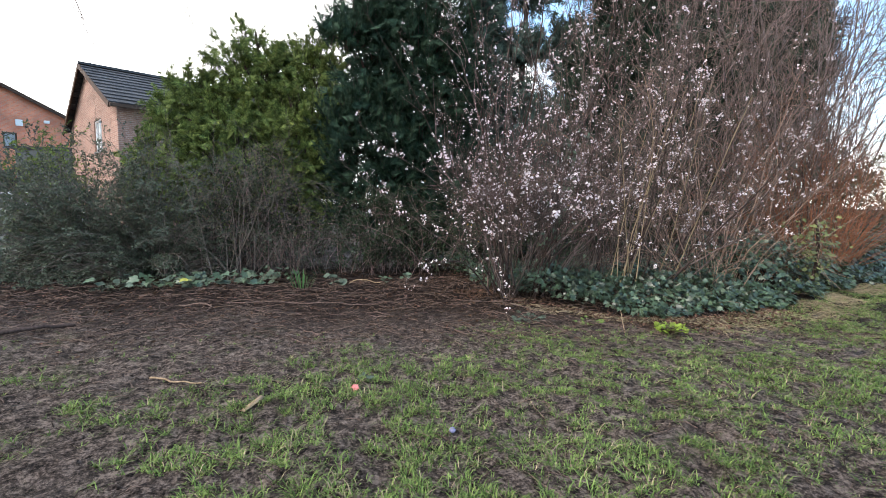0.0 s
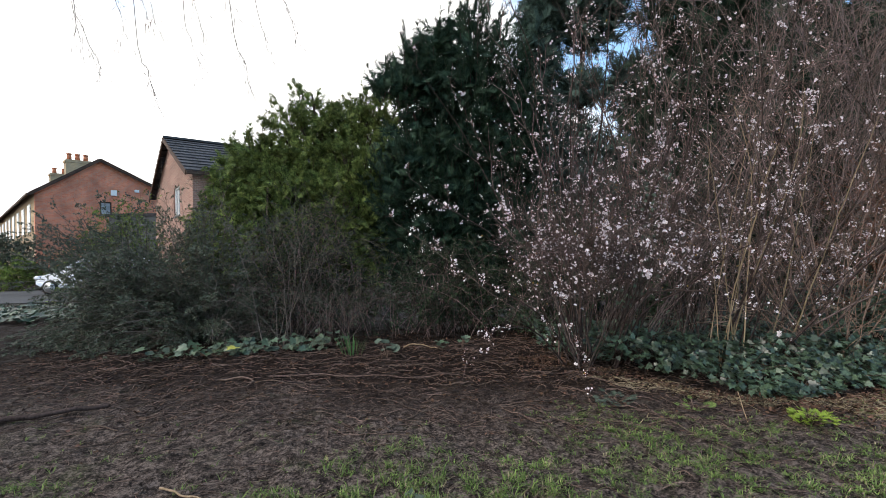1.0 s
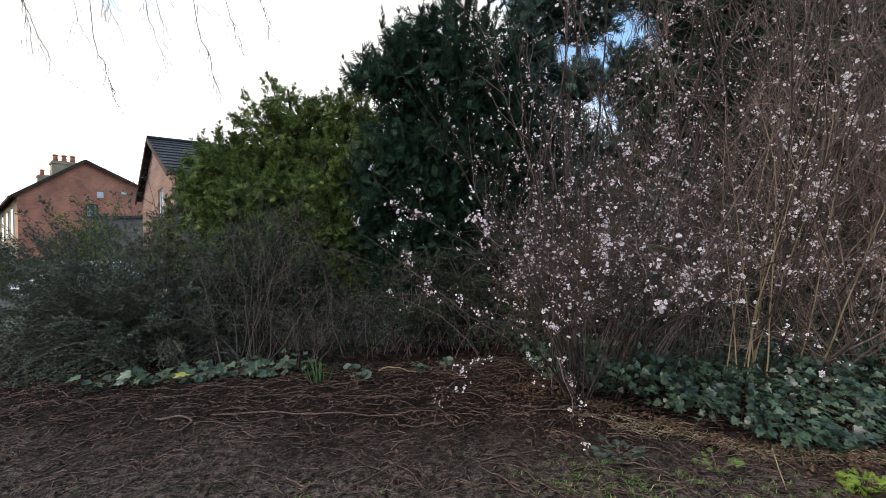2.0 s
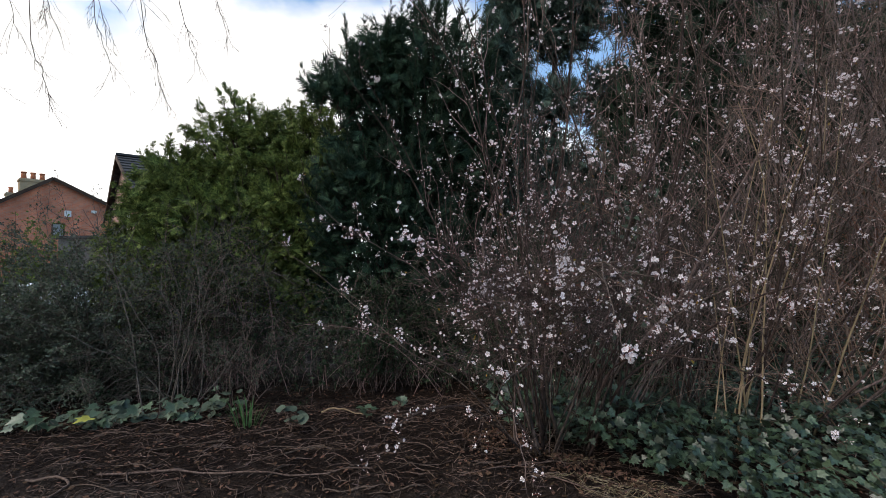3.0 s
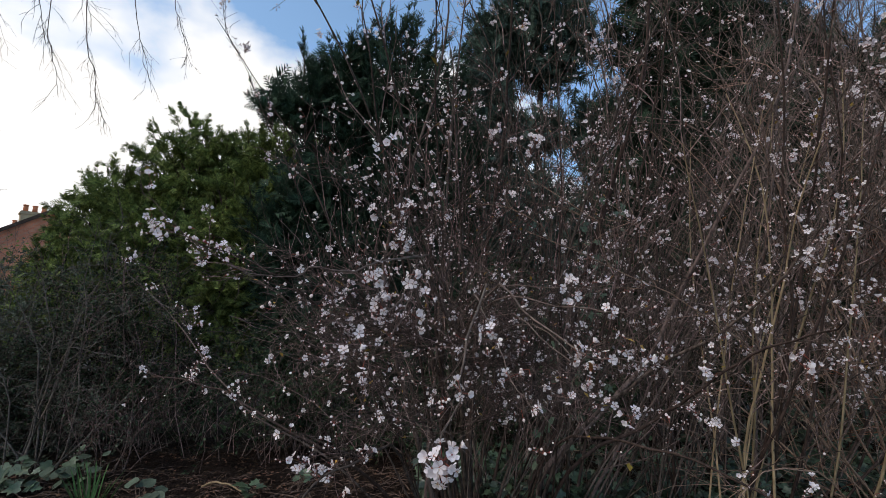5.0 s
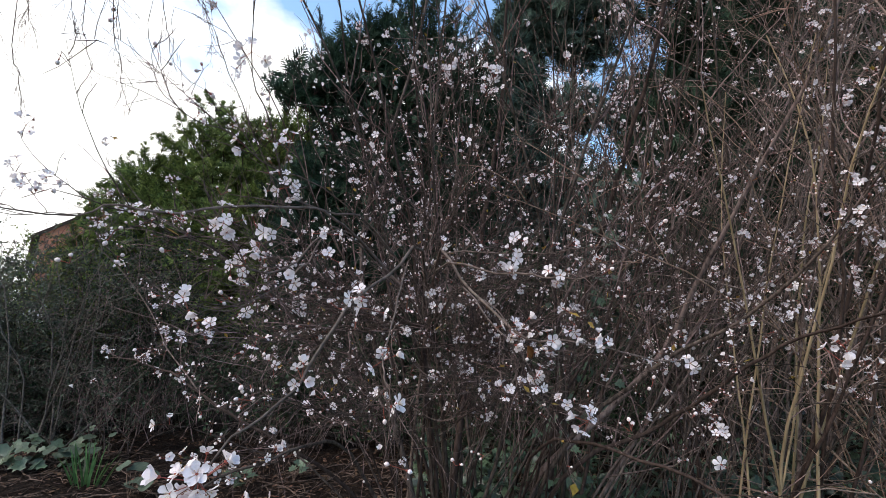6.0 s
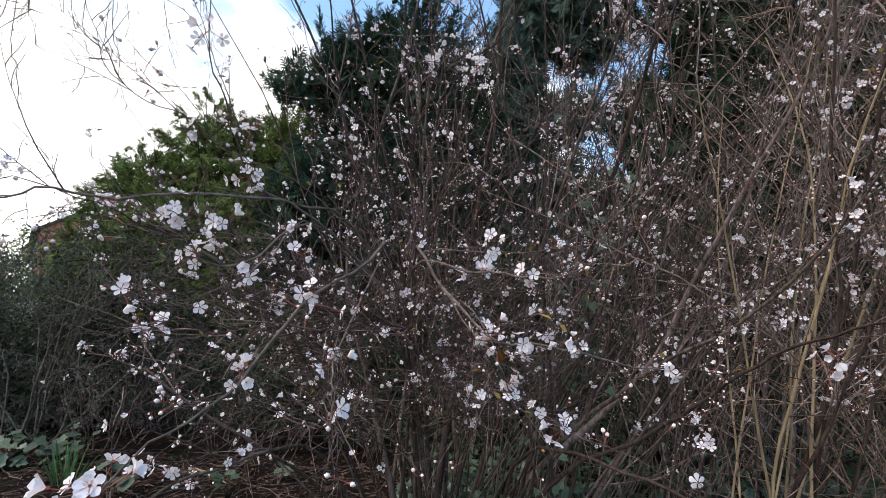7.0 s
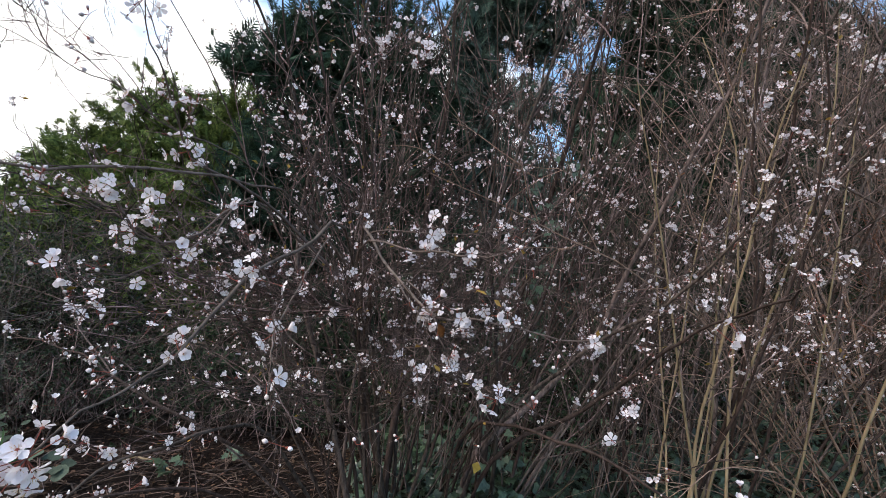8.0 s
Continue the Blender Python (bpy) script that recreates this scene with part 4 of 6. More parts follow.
def spray_shrub(name, label, base, spread, height, stems, leaf, wood, seed, size=0.029, per=12, side=23):
    """A shrub of arching shoots in flat herringbone sprays, set with tiny leaves."""
    rs = np.random.RandomState(seed)
    s = empty(name, label, "shrub", (base[0], base[1], 0))
    a = rs.uniform(-np.pi, np.pi, stems)
    k = np.sqrt(rs.rand(stems))
    start = np.stack([base[0] + 0.45 * spread[0] * k * np.cos(a), base[1] + 0.4 * spread[1] * k * np.sin(a), np.full(stems, -0.02)], -1)
    out = a + rs.randn(stems) * 0.35
    out = np.where(np.sin(out) > 0.5, -out, out)
    up = 0.06 + 1.7 * rs.rand(stems) ** 1.2
    way = np.stack([np.cos(out) * spread[0], np.sin(out) * spread[1], up * height], -1)
    ln = rs.uniform(0.7, 1.15, stems) * height * (0.72 + 0.3 * np.clip(up, 0, 1.2))
    P = grow(rs, start, way, ln, 12, 0.05, (0, 0, -0.115))
    P[:, :, 2] = np.maximum(P[:, :, 2], 0.02 + 0.05 * rs.rand(stems, 1))
    acc = Acc().add(*tubes(P, np.linspace(0.006, 0.0018, 12)[None].repeat(stems, 0), 4))
    idx = np.repeat(np.arange(stems), side)
    t = rs.uniform(0.08, 1.0, len(idx))
    p, d = at_param(P, idx, t)
    flat = norm(np.cross(d, np.array([0, 0, 1.0]) + rs.randn(len(p), 3) * 0.3)) * rs.choice([-1, 1], len(p))[:, None]
    w = norm(d * 0.75 + flat * 0.7 + rs.randn(len(p), 3) * 0.12)
    Q = grow(rs, p, w, rs.uniform(0.08, 0.3, len(p)) * (1.2 - 0.7 * t), 5, 0.08, (0, 0, -0.05))
    Q[:, :, 2] = np.maximum(Q[:, :, 2], 0.015)
    acc.add(*tubes(Q, np.linspace(0.0024, 0.001, 5)[None].repeat(len(Q), 0), 3))
    tagged(under(part("branchwork", acc, wood), s), kind="stuff")
    i, t, p, d = offshoots(rs, Q, per, 0.05, 1.0, 40, 75)
    face = np.array([0, -0.2, 1.0]) + rs.randn(len(p), 3) * 0.45
    tagged(under(part("foliage", Acc().add(*place(*LEAF, p, bases_up(d, face), size * rs.uniform(0.7, 1.4, len(p)))), leaf), s), kind="stuff")
    return s


spray_shrub("evergreen_shrub", "low spreading dark evergreen shrub with arching sprays", (-3.1, 9.0), (0.95, 0.7), 2.25, 200, M_SHRUB, M_GREYTWIG, 21)
spray_shrub("evergreen_shrub", "low dark evergreen shrub trailing onto the mud", (-4.25, 9.3), (0.85, 0.75), 2.2, 200, M_SHRUB, M_GREYTWIG, 22)
spray_shrub("evergreen_shrub", "dark evergreen shrub of layered sprays beside the lane", (-4.75, 9.8), (0.6, 0.6), 2.2, 120, M_SHRUB, M_GREYTWIG, 29)
# the next five shrubs have their shade put into the leaf colour
leafy_shrub("evergreen_shrub", "dense small-leaved shrub at the foot of the thuja", (-1.35, 8.75), (1.3, 0.7), 1.95, 130, M_SHADEDSHRUB, M_TWIG, 0.032, 13, 23, -0.05)
leafy_shrub("evergreen_shrub", "dark shrub in the shaded recess below the cypress", (0.75, 8.4), (1.2, 0.6), 1.4, 90, M_SHADEDSHRUB, M_TWIG, 0.038, 12, 24, -0.05)
leafy_shrub("evergreen_shrub", "dark shrub filling the shade behind the plum stems", (2.8, 7.7), (1.3, 0.7), 1.8, 90, M_SHADEDSHRUB, M_TWIG, 0.042, 12, 30, -0.05)
leafy_shrub("evergreen_shrub", "dark shrub in the shade behind the bare thicket", (4.7, 8.3), (1.5, 0.7), 2.1, 110, M_SHADEDSHRUB, M_TWIG, 0.045, 12, 45, -0.05)
leafy_shrub("evergreen_shrub", "dark shrub below the cypress mass", (7.2, 8.7), (1.6, 0.7), 2.2, 110, M_SHADEDSHRUB, M_TWIG, 0.045, 12, 46, -0.05)
leafy_shrub("privet_shrub", "pale yellow-green privet in front of the brick gable", (-6.7, 13.4), (1.5, 0.9), 2.5, 80, M_LIGHTSHRUB, M_GREYTWIG, 0.06, 9, 25, -0.02)
leafy_shrub("garden_hedge", "dark green hedge across the lane", (-14.5, 25.2), (3.2, 1.0), 2.3, 80, M_SHRUB, M_TWIG, 0.12, 9, 26, -0.03)
leafy_shrub("garden_hedge", "dark green hedge below the terrace wall", (-19.5, 26.0), (3.2, 1.0), 2.5, 80, M_SHRUB, M_TWIG, 0.12, 9, 27, -0.03)
leafy_shrub("garden_hedge", "yellow-green garden bush beside the lane", (-17.2, 24.2), (1.2, 0.8), 1.5, 40, M_LIGHTSHRUB, M_GREYTWIG, 0.1, 9, 28, -0.03)
leafy_shrub("garden_hedge", "dark hedge closing the park behind the red stems", (10.6, 8.8), (3.2, 1.2), 2.7, 110, M_SHRUB, M_TWIG, 0.09, 10, 38, -0.03)


# ---- bare shrubs and stems ----
def bare_shrub(name, label, base, spread, height, stems, wood, seed, per=(9, 5), radius=0.009, droop=0.0, category="shrub", angle=(20, 60), leaf=None, wander=0.075, front=-99.0, lean=0.0):
    """A leafless shrub: each stem is a part with its own twigs."""
    rs = np.random.RandomState(seed)
    s = empty(name, label, category, (base[0], base[1], 0))
    a = rs.uniform(0, 2 * np.pi, stems)
    k = np.sqrt(rs.rand(stems))
    start = np.stack([base[0] + 0.35 * spread[0] * k * np.cos(a), base[1] + 0.35 * spread[1] * k * np.sin(a), np.full(stems, -0.04)], -1)
    way = np.stack([np.cos(a) * spread[0] * k, np.sin(a) * spread[1] * k, np.full(stems, height)], -1) + rs.randn(stems, 3) * 0.08 * height
    way[:, 0] += lean * height
    P = grow(rs, start, way, height * rs.uniform(0.75, 1.2, stems), 12, wander, (0, 0, droop))
    P[:, :, 1] = front + np.abs(P[:, :, 1] - front)
    rad = radius * rs.uniform(0.6, 1.4, stems)[:, None] * np.linspace(1, 0.22, 12)[None]
    i2, t2, p, d = offshoots(rs, P, per[0], 0.15, 1.0, *angle)
    d[:, 2] += 0.15
    Q = grow(rs, p, d, rs.uniform(0.25, 0.8, len(p)) * height * 0.34, 7, 0.15, (0, 0, droop))
    rq = radius * 0.38 * np.linspace(1, 0.35, 7)[None].repeat(len(Q), 0)
    Q[:, :, 1] = front + np.abs(Q[:, :, 1] - front)
    i3, t3, p, d = offshoots(rs, Q, per[1], 0.2, 1.0, 25, 65)
    W = grow(rs, p, d, rs.uniform(0.06, 0.28, len(p)) * height * 0.32, 5, 0.15, (0, 0, droop))
    rw = radius * 0.2 * np.linspace(1, 0.5, 5)[None].repeat(len(W), 0)
    for j in range(stems):
        st = under(part("stem", Acc().add(*tubes(P[j:j + 1], rad[j:j + 1], 6)), M_STEM if wood == M_TANGLE else wood), s)
        m2 = i2 == j
        m3 = i2[i3] == j
        tw = part("twigwork", Acc().add(*tubes(Q[m2], rq[m2], 4)).add(*tubes(W[m3], rw[m3], 3)), wood)
        tw.parent = st
        tagged(tw, kind="stuff")
    if leaf:
        i, t, p, d = offshoots(rs, W, 2, 0.2, 1.0, 30, 70)
        under(part("foliage", Acc().add(*place(*LEAF, p, bases_up(d, np.array([0, 0, 1.0]) + rs.randn(len(p), 3) * 0.4), 0.022 * rs.uniform(0.6, 1.3, len(p)))), leaf), s)
    return s


bare_shrub("bare_shrub", "leafless grey-brown shrub in front of the thuja", (-1.75, 7.85), (1.0, 0.5), 2.2, 11, M_GREYTWIG, 31, (13, 8), 0.008, leaf=M_SHRUB, wander=0.15, angle=(30, 80))
bare_shrub("bare_shrub", "low bare twiggy shrub beside the daffodils", (-0.95, 7.8), (0.65, 0.4), 1.2, 9, M_TWIG, 32, (10, 6), 0.006, leaf=M_SHRUB, wander=0.17, angle=(30, 85))
bare_shrub("arching_shrub", "sprawling shrub of fine grey arching twigs over the evergreen", (-3.0, 8.4), (1.6, 0.5), 1.3, 40, M_GREYTWIG, 43, (9, 4), 0.006, -0.13, angle=(10, 40), wander=0.1, leaf=M_SHRUB)
bare_shrub("bare_sapling", "thin bare sapling rising from the dark shrub", (-3.2, 9.6), (0.6, 0.4), 2.7, 5, M_GREYTWIG, 33, (8, 5), 0.008, wander=0.1)
bare_shrub("red_stemmed_shrub", "fountain of bare orange-red stems behind the ivy", (7.5, 6.3), (1.9, 0.8), 2.75, 170, M_RED, 34, (6, 2), 0.005, -0.06, angle=(8, 35), wander=0.1)
bare_shrub("tangled_shrub", "tall tangled thicket of bare brown twigs", (4.5, 6.8), (2.3, 0.7), 5.6, 34, M_TANGLE, 35, (11, 5), 0.011, -0.012, angle=(12, 48), wander=0.075, front=5.4, lean=0.2)
bare_shrub("tangled_shrub", "dense bare thicket behind the ivy bank", (6.5, 7.0), (2.3, 1.0), 6.2, 30, M_TANGLE, 36, (14, 6), 0.011, -0.02, angle=(15, 70), wander=0.1, front=5.5, lean=0.15)
bare_shrub("tangled_shrub", "open grey-brown thicket behind the red stems", (9.2, 7.6), (2.2, 0.9), 6.0, 44, M_TANGLE, 39, (13, 6), 0.01, -0.012, angle=(25, 80), wander=0.1)
bare_shrub("bare_tree", "distant bare tree of fine pale grey twigs", (10.6, 9.4), (3.0, 1.6), 7.4, 70, M_PALETWIG, 40, (11, 5), 0.021, 0.0, "tree", angle=(20, 70), wander=0.09)
bare_shrub("bramble_tangle", "low arching mass of pale tan bramble stems", (4.9, 5.6), (2.0, 0.6), 1.9, 30, M_TANBRAMBLE, 37, (7, 4), 0.0055, -0.12, angle=(15, 60), wander=0.12, front=4.75)
bare_shrub("bramble_tangle", "tall arching tan bramble canes over the ivy", (5.3, 5.9), (2.3, 0.5), 3.3, 26, M_TANBRAMBLE, 44, (6, 3), 0.007, -0.075, angle=(15, 50), wander=0.08, front=4.9)


def tan_shoots():
    """Straight tan shoots in a clump."""
    rs = np.random.RandomState(41)
    s = empty("tan_stemmed_shrub", "clump of straight smooth tan stems among the ivy", "shrub", (3.62, 5.6, 0))
    for j in range(10):
        x, y = 3.5 + rs.randn() * 0.13 + (0.3 if j > 6 else 0), 5.55 + rs.randn() * 0.12
        way = np.array([[rs.randn() * 0.1 + (0.06 if j % 2 else -0.04) + (0.22 if j > 6 else 0), -0.06 + rs.randn() * 0.07, 1.0]])
        P = grow(rs, np.array([[x, y, -0.03]]), way, np.array([rs.uniform(2.2, 3.3)]), 14, 0.045, (0, 0, 0.004))
        r = rs.uniform(0.005, 0.0095)
        st = under(part("stem", Acc().add(*tubes(P, np.linspace(r, r * 0.3, 14)[None], 7)), M_TAN), s)
        i, t, p, d = offshoots(rs, P, 16, 0.2, 1.0, 30, 70)
        Q = grow(rs, p, d, rs.uniform(0.15, 0.7, len(p)), 7, 0.1, (0, 0, 0.02))
        tw = part("twigwork", Acc().add(*tubes(Q, np.linspace(0.0035, 0.0013, 7)[None].repeat(len(Q), 0), 3)), M_TANGLE)
        tw.parent = st
        tagged(tw, kind="stuff")


tan_shoots()


# ---- flowering plum ----
def plum(name, label, rs, stems, radii, twig_mat, side, fine, spur, flowers, buds, near, reach=(0.3, 1.0), lift=0.12, arched=0, close_arms=0, clusters=(), bloom=0.027, thin=0):
    """A blossoming plum from its stem paths: stems, twigs, blossoms and buds. near: the stretch whose blossoms are single parts."""
    shrub = empty(name, label, "shrub", (stems[0][0][0], stems[0][0][1], 0))
    P = np.stack(stems)
    n = P.shape[1]
    length = np.minimum(np.linalg.norm(np.diff(P, axis=1), axis=2).sum(1), 3.2)
    arching = np.arange(len(P)) < arched
    idx = np.repeat(np.arange(len(P)), np.where(arching, 9, side))
    t2 = np.where(arching[idx], rs.uniform(0.4, 0.99, len(idx)), rs.uniform(reach[0], 0.99, len(idx)))
    p, d0 = at_param(P, idx, t2)
    out = norm(np.cross(d0, rs.randn(len(idx), 3)))
    ang = np.radians(rs.uniform(14, 48, len(idx)))[:, None]
    d = norm(d0 * np.cos(ang) + out * np.sin(ang))
    d[:, 2] += lift
    ln = np.where(arching[idx], rs.uniform(0.05, 0.3, len(idx)), rs.uniform(0.1, 0.34, len(idx)) * length[idx] * (1.15 - 0.65 * t2))
    Q = grow(rs, p, d, ln, 9, 0.12, (0, 0, 0.02))
    ok = Q[:, :, 1].min(1) > 3.9
    Q, i2, ln = Q[ok], idx[ok], ln[ok]
    rq = (np.clip(0.0008 * ln / 0.1, 0.0014, 0.0042) * np.where(i2 < close_arms, 0.5, 1.0))[:, None] * np.linspace(1, 0.35, 9)[None]
    i3, t3, p, d = offshoots(rs, Q, fine, 0.12, 1.0, 30, 75)
    W = grow(rs, p, d, np.where(arching[i2[i3]], rs.uniform(0.02, 0.1, len(p)), rs.uniform(0.04, 0.26, len(p))), 5, 0.15, (0, 0, 0.01))
    rw = np.linspace(0.0013, 0.0007, 5)[None] * np.where(i2[i3] < close_arms, 0.65, 1.0)[:, None]
    i4, t4, p, d = offshoots(rs, W, max(spur, 0), 0.2, 1.0, 35, 80)
    X = grow(rs, p, d, rs.uniform(0.012, 0.05, len(p)), 4, 0.12)
    rx = np.linspace(0.0009, 0.0006, 4)[None].repeat(len(X), 0)
    own3 = i2[i3]
    own4 = own3[i4]
    for j in range(len(P)):
        st = under(part("stem", Acc().add(*tubes(P[j:j + 1], np.linspace(radii[j], radii[j] * 0.22, n)[None], 8)), M_ARM if j < close_arms else (M_BARK if j % 2 else M_STEM)), shrub)
        a, b, c = i2 == j, own3 == j, own4 == j
        tw = part("twigwork", Acc().add(*tubes(Q[a], rq[a], 4)).add(*tubes(W[b], rw[b], 3)).add(*tubes(X[c], rx[c], 3)), twig_mat)
        tw.parent = st
        tagged(tw, kind="stuff")

    def spots(count, spread, most):
        """Places in clusters along the fine twigs, with ways outward."""
        weight = np.where(own3 < close_arms, 0.3, np.where(own3 >= len(P) - thin, 0.3, 1.0)) * (0.6 + 0.4 * np.clip(length[own3] - 1, 0, 2))
        seeds = rs.choice(len(W), count, p=weight / weight.sum())
        t = rs.uniform(0.25, 1.0, count)
        p, d = at_param(W, seeds, t)
        reps = rs.randint(1, most + 1, count)
        p, d = np.repeat(p, reps, 0), np.repeat(d, reps, 0)
        way = norm(rs.randn(len(p), 3) + np.array([0, -0.45, 0.25]))
        return p + way * rs.uniform(0.006, spread, len(p))[:, None], way, p

    fp, fw, fo = spots(flowers, 0.03, 3)
    clear = (fp[:, 1] > 4.3) | ((fp[:, 0] > 1.5) & (fp[:, 1] > 4.1))
    fp, fw, fo = fp[clear], fw[clear], fo[clear]
    for j, t, count, spread in clusters:
        c = at_param(P, np.array([j]), np.array([t]))[0]
        w = norm(rs.randn(count, 3) + np.array([0, -0.7, 0.1]))
        fp = np.concatenate([fp, c + w * rs.uniform(0.2, 1.0, count)[:, None] * spread])
        fw, fo = np.concatenate([fw, w]), np.concatenate([fo, np.repeat(c, count, 0)])
    size = bloom * rs.uniform(0.72, 1.15, len(fp))
    rot = bases(rs, fw)
    close = (fp[:, 0] > near[0]) & (fp[:, 0] < near[1]) & (fp[:, 1] > near[2]) & (fp[:, 1] < near[3])
    single = np.flatnonzero(close)[-290:]
    if len(single):
        open_flower = Acc().add(*PETALS).mesh("blossom", M_PETAL)
        young_flower = Acc().add(*CUPPED).mesh("blossom", M_PETAL)
        he = Acc().add(*STAMENS).mesh("stamens", M_STAMEN)
        for j in single:
            ob = new("blossom", young_flower if rs.rand() < 0.3 else open_flower)
            ob.matrix_world = Matrix.LocRotScale(Vector(fp[j]), Matrix(rot[j].tolist()).to_quaternion(), Vector([size[j]] * 3))
            ob.parent = shrub
            ob.matrix_parent_inverse = Matrix.Translation(shrub.location).inverted()
            hb = new("stamen_tuft", he)
            hb.parent = ob
    rest = np.setdiff1d(np.arange(len(fp)), single)
    tagged(under(part("blossom_cover", Acc().add(*place(*PETALS, fp[rest[::2]], rot[rest[::2]], size[rest[::2]])).add(*place(*CUPPED, fp[rest[1::2]], rot[rest[1::2]], size[rest[1::2]])), M_PETAL), shrub), "white five-petalled blossoms", kind="stuff")
    tagged(under(part("stamen_cover", Acc().add(*place(*STAMENS, fp[rest], rot[rest], size[rest])), M_STAMEN), shrub), "yellowish stamens", kind="stuff")
    bp, bw, bo = spots(buds, 0.02, 2)
    bs = rs.uniform(0.006, 0.011, len(bp))
    tagged(under(part("bud_cover", Acc().add(*place(*BUD, bp, bases(rs, bw), bs)), M_BUD), shrub), "pink-white flower buds", kind="stuff")
    cal = np.concatenate([fp - fw * 0.004, bp - bw * 0.003])
    cw = np.concatenate([fw, bw])
    tagged(under(part("calyx_cover", Acc().add(*place(*DOT, cal, bases(rs, cw), 0.0055 * rs.uniform(0.7, 1.2, len(cal)))), M_CALYX), shrub), kind="stuff")
    stalk = np.stack([np.concatenate([fo, bo]), cal], 1)
    tagged(under(part("stalkwork", Acc().add(*tubes(stalk, np.full((len(stalk), 2), 0.0006), 3)), M_CALYX), shrub), kind="stuff")
    yl = rs.randint(0, len(W), max(8, flowers // 9))
    p, d = at_param(W, yl, rs.uniform(0.7, 1.0, len(yl)))
    tagged(under(part("young_foliage", Acc().add(*place(*LEAF, p, bases_up(d + rs.randn(len(p), 3) * 0.4, np.array([0, 0, 1.0]) + rs.randn(len(p), 3) * 0.4), rs.uniform(0.015, 0.034, len(p)))), M_BRONZE), shrub), kind="stuff")
    return shrub


def plum_front():
    """The nearest plum: upright grey-brown stems, leaning shoots and long arching branches."""
    rs = np.random.RandomState(51)
    N = 26
    limb = [(2.1, 5.85, -0.05), (1.96, 5.74, 0.6), (1.9, 5.58, 1.0), (1.86, 5.45, 1.3), (1.84, 5.3, 1.7), (1.8, 5.25, 2.6)]
    fork = smooth_path(limb, 60)
    # long arms that reach out to the path, each from its fork on the main limb to its tip
    arms = [
        (26, [(1.85, 4.6, 1.49), (1.79, 4.4, 1.41), (1.73, 4.25, 1.35), (1.7, 4.15, 1.28), (1.68, 4.1, 1.23), (1.68, 4.05, 1.2), (1.65, 4.0, 1.17), (1.63, 3.95, 1.15), (1.62, 3.88, 1.12)], 0.0046),
        (30, [(1.68, 4.7, 1.51), (1.62, 4.45, 1.55), (1.58, 4.35, 1.55), (1.49, 4.2, 1.51), (1.43, 4.1, 1.48), (1.36, 4.08, 1.49), (1.32, 4.05, 1.46), (1.2, 4.0, 1.47)], 0.0045),
        (32, [(1.68, 4.75, 1.58), (1.61, 4.5, 1.56), (1.55, 4.36, 1.57), (1.54, 4.3, 1.62), (1.54, 4.2, 1.69), (1.51, 4.18, 1.77), (1.52, 4.15, 1.92)], 0.0039),
        (34, [(1.64, 4.6, 1.62), (1.53, 4.3, 1.63), (1.48, 4.25, 1.67), (1.44, 4.2, 1.68), (1.4, 4.14, 1.71), (1.38, 4.12, 1.8)], 0.0024),
        (29, [(1.64, 4.65, 1.54), (1.55, 4.4, 1.41), (1.5, 4.3, 1.39), (1.49, 4.25, 1.42), (1.46, 4.22, 1.48), (1.45, 4.18, 1.52), (1.45, 4.15, 1.55)], 0.0033),
        (28, [(1.64, 4.6, 1.53), (1.58, 4.4, 1.42), (1.55, 4.3, 1.37), (1.5, 4.2, 1.32), (1.42, 4.15, 1.34)], 0.003),
        (27, [(1.88, 4.65, 1.49), (1.95, 4.5, 1.4), (2.0, 4.35, 1.32), (2.05, 4.28, 1.27), (2.13, 4.25, 1.27), (2.22, 4.25, 1.25), (2.31, 4.25, 1.23), (2.39, 4.25, 1.23)], 0.0045),
        (25, [(1.96, 4.75, 1.4), (2.03, 4.5, 1.31), (2.07, 4.42, 1.26), (2.1, 4.4, 1.22), (2.14, 4.4, 1.16), (2.18, 4.35, 1.13), (2.2, 4.3, 1.1)], 0.003),
        (24, [(2.0, 4.7, 1.35), (2.08, 4.42, 1.24), (2.07, 4.42, 1.18), (2.04, 4.4, 1.13), (2.06, 4.4, 1.08)], 0.0027),
        (25, [(1.82, 4.7, 1.45), (1.81, 4.4, 1.38), (1.81, 4.2, 1.29), (1.81, 4.1, 1.23), (1.82, 4.05, 1.19), (1.82, 4.0, 1.17)], 0.003),
        (29, [(1.9, 4.6, 1.44), (2.02, 4.4, 1.41), (2.08, 4.3, 1.4), (2.13, 4.25, 1.39), (2.18, 4.2, 1.39), (2.31, 4.2, 1.47)], 0.0036),
        (31, [(1.9, 4.7, 1.48), (2.1, 4.5, 1.47), (2.21, 4.45, 1.48), (2.36, 4.4, 1.5)], 0.0033),
        (36, [(1.94, 5.0, 1.65), (1.98, 4.85, 1.8), (2.01, 4.7, 1.92), (2.06, 4.6, 2.04)], 0.0033),
    ]
    hero = [([tuple(fork[k]), tuple(fork[k + 4] + np.array([0.0, -0.12, 0.03]))] + pts, r) for k, pts, r in arms]
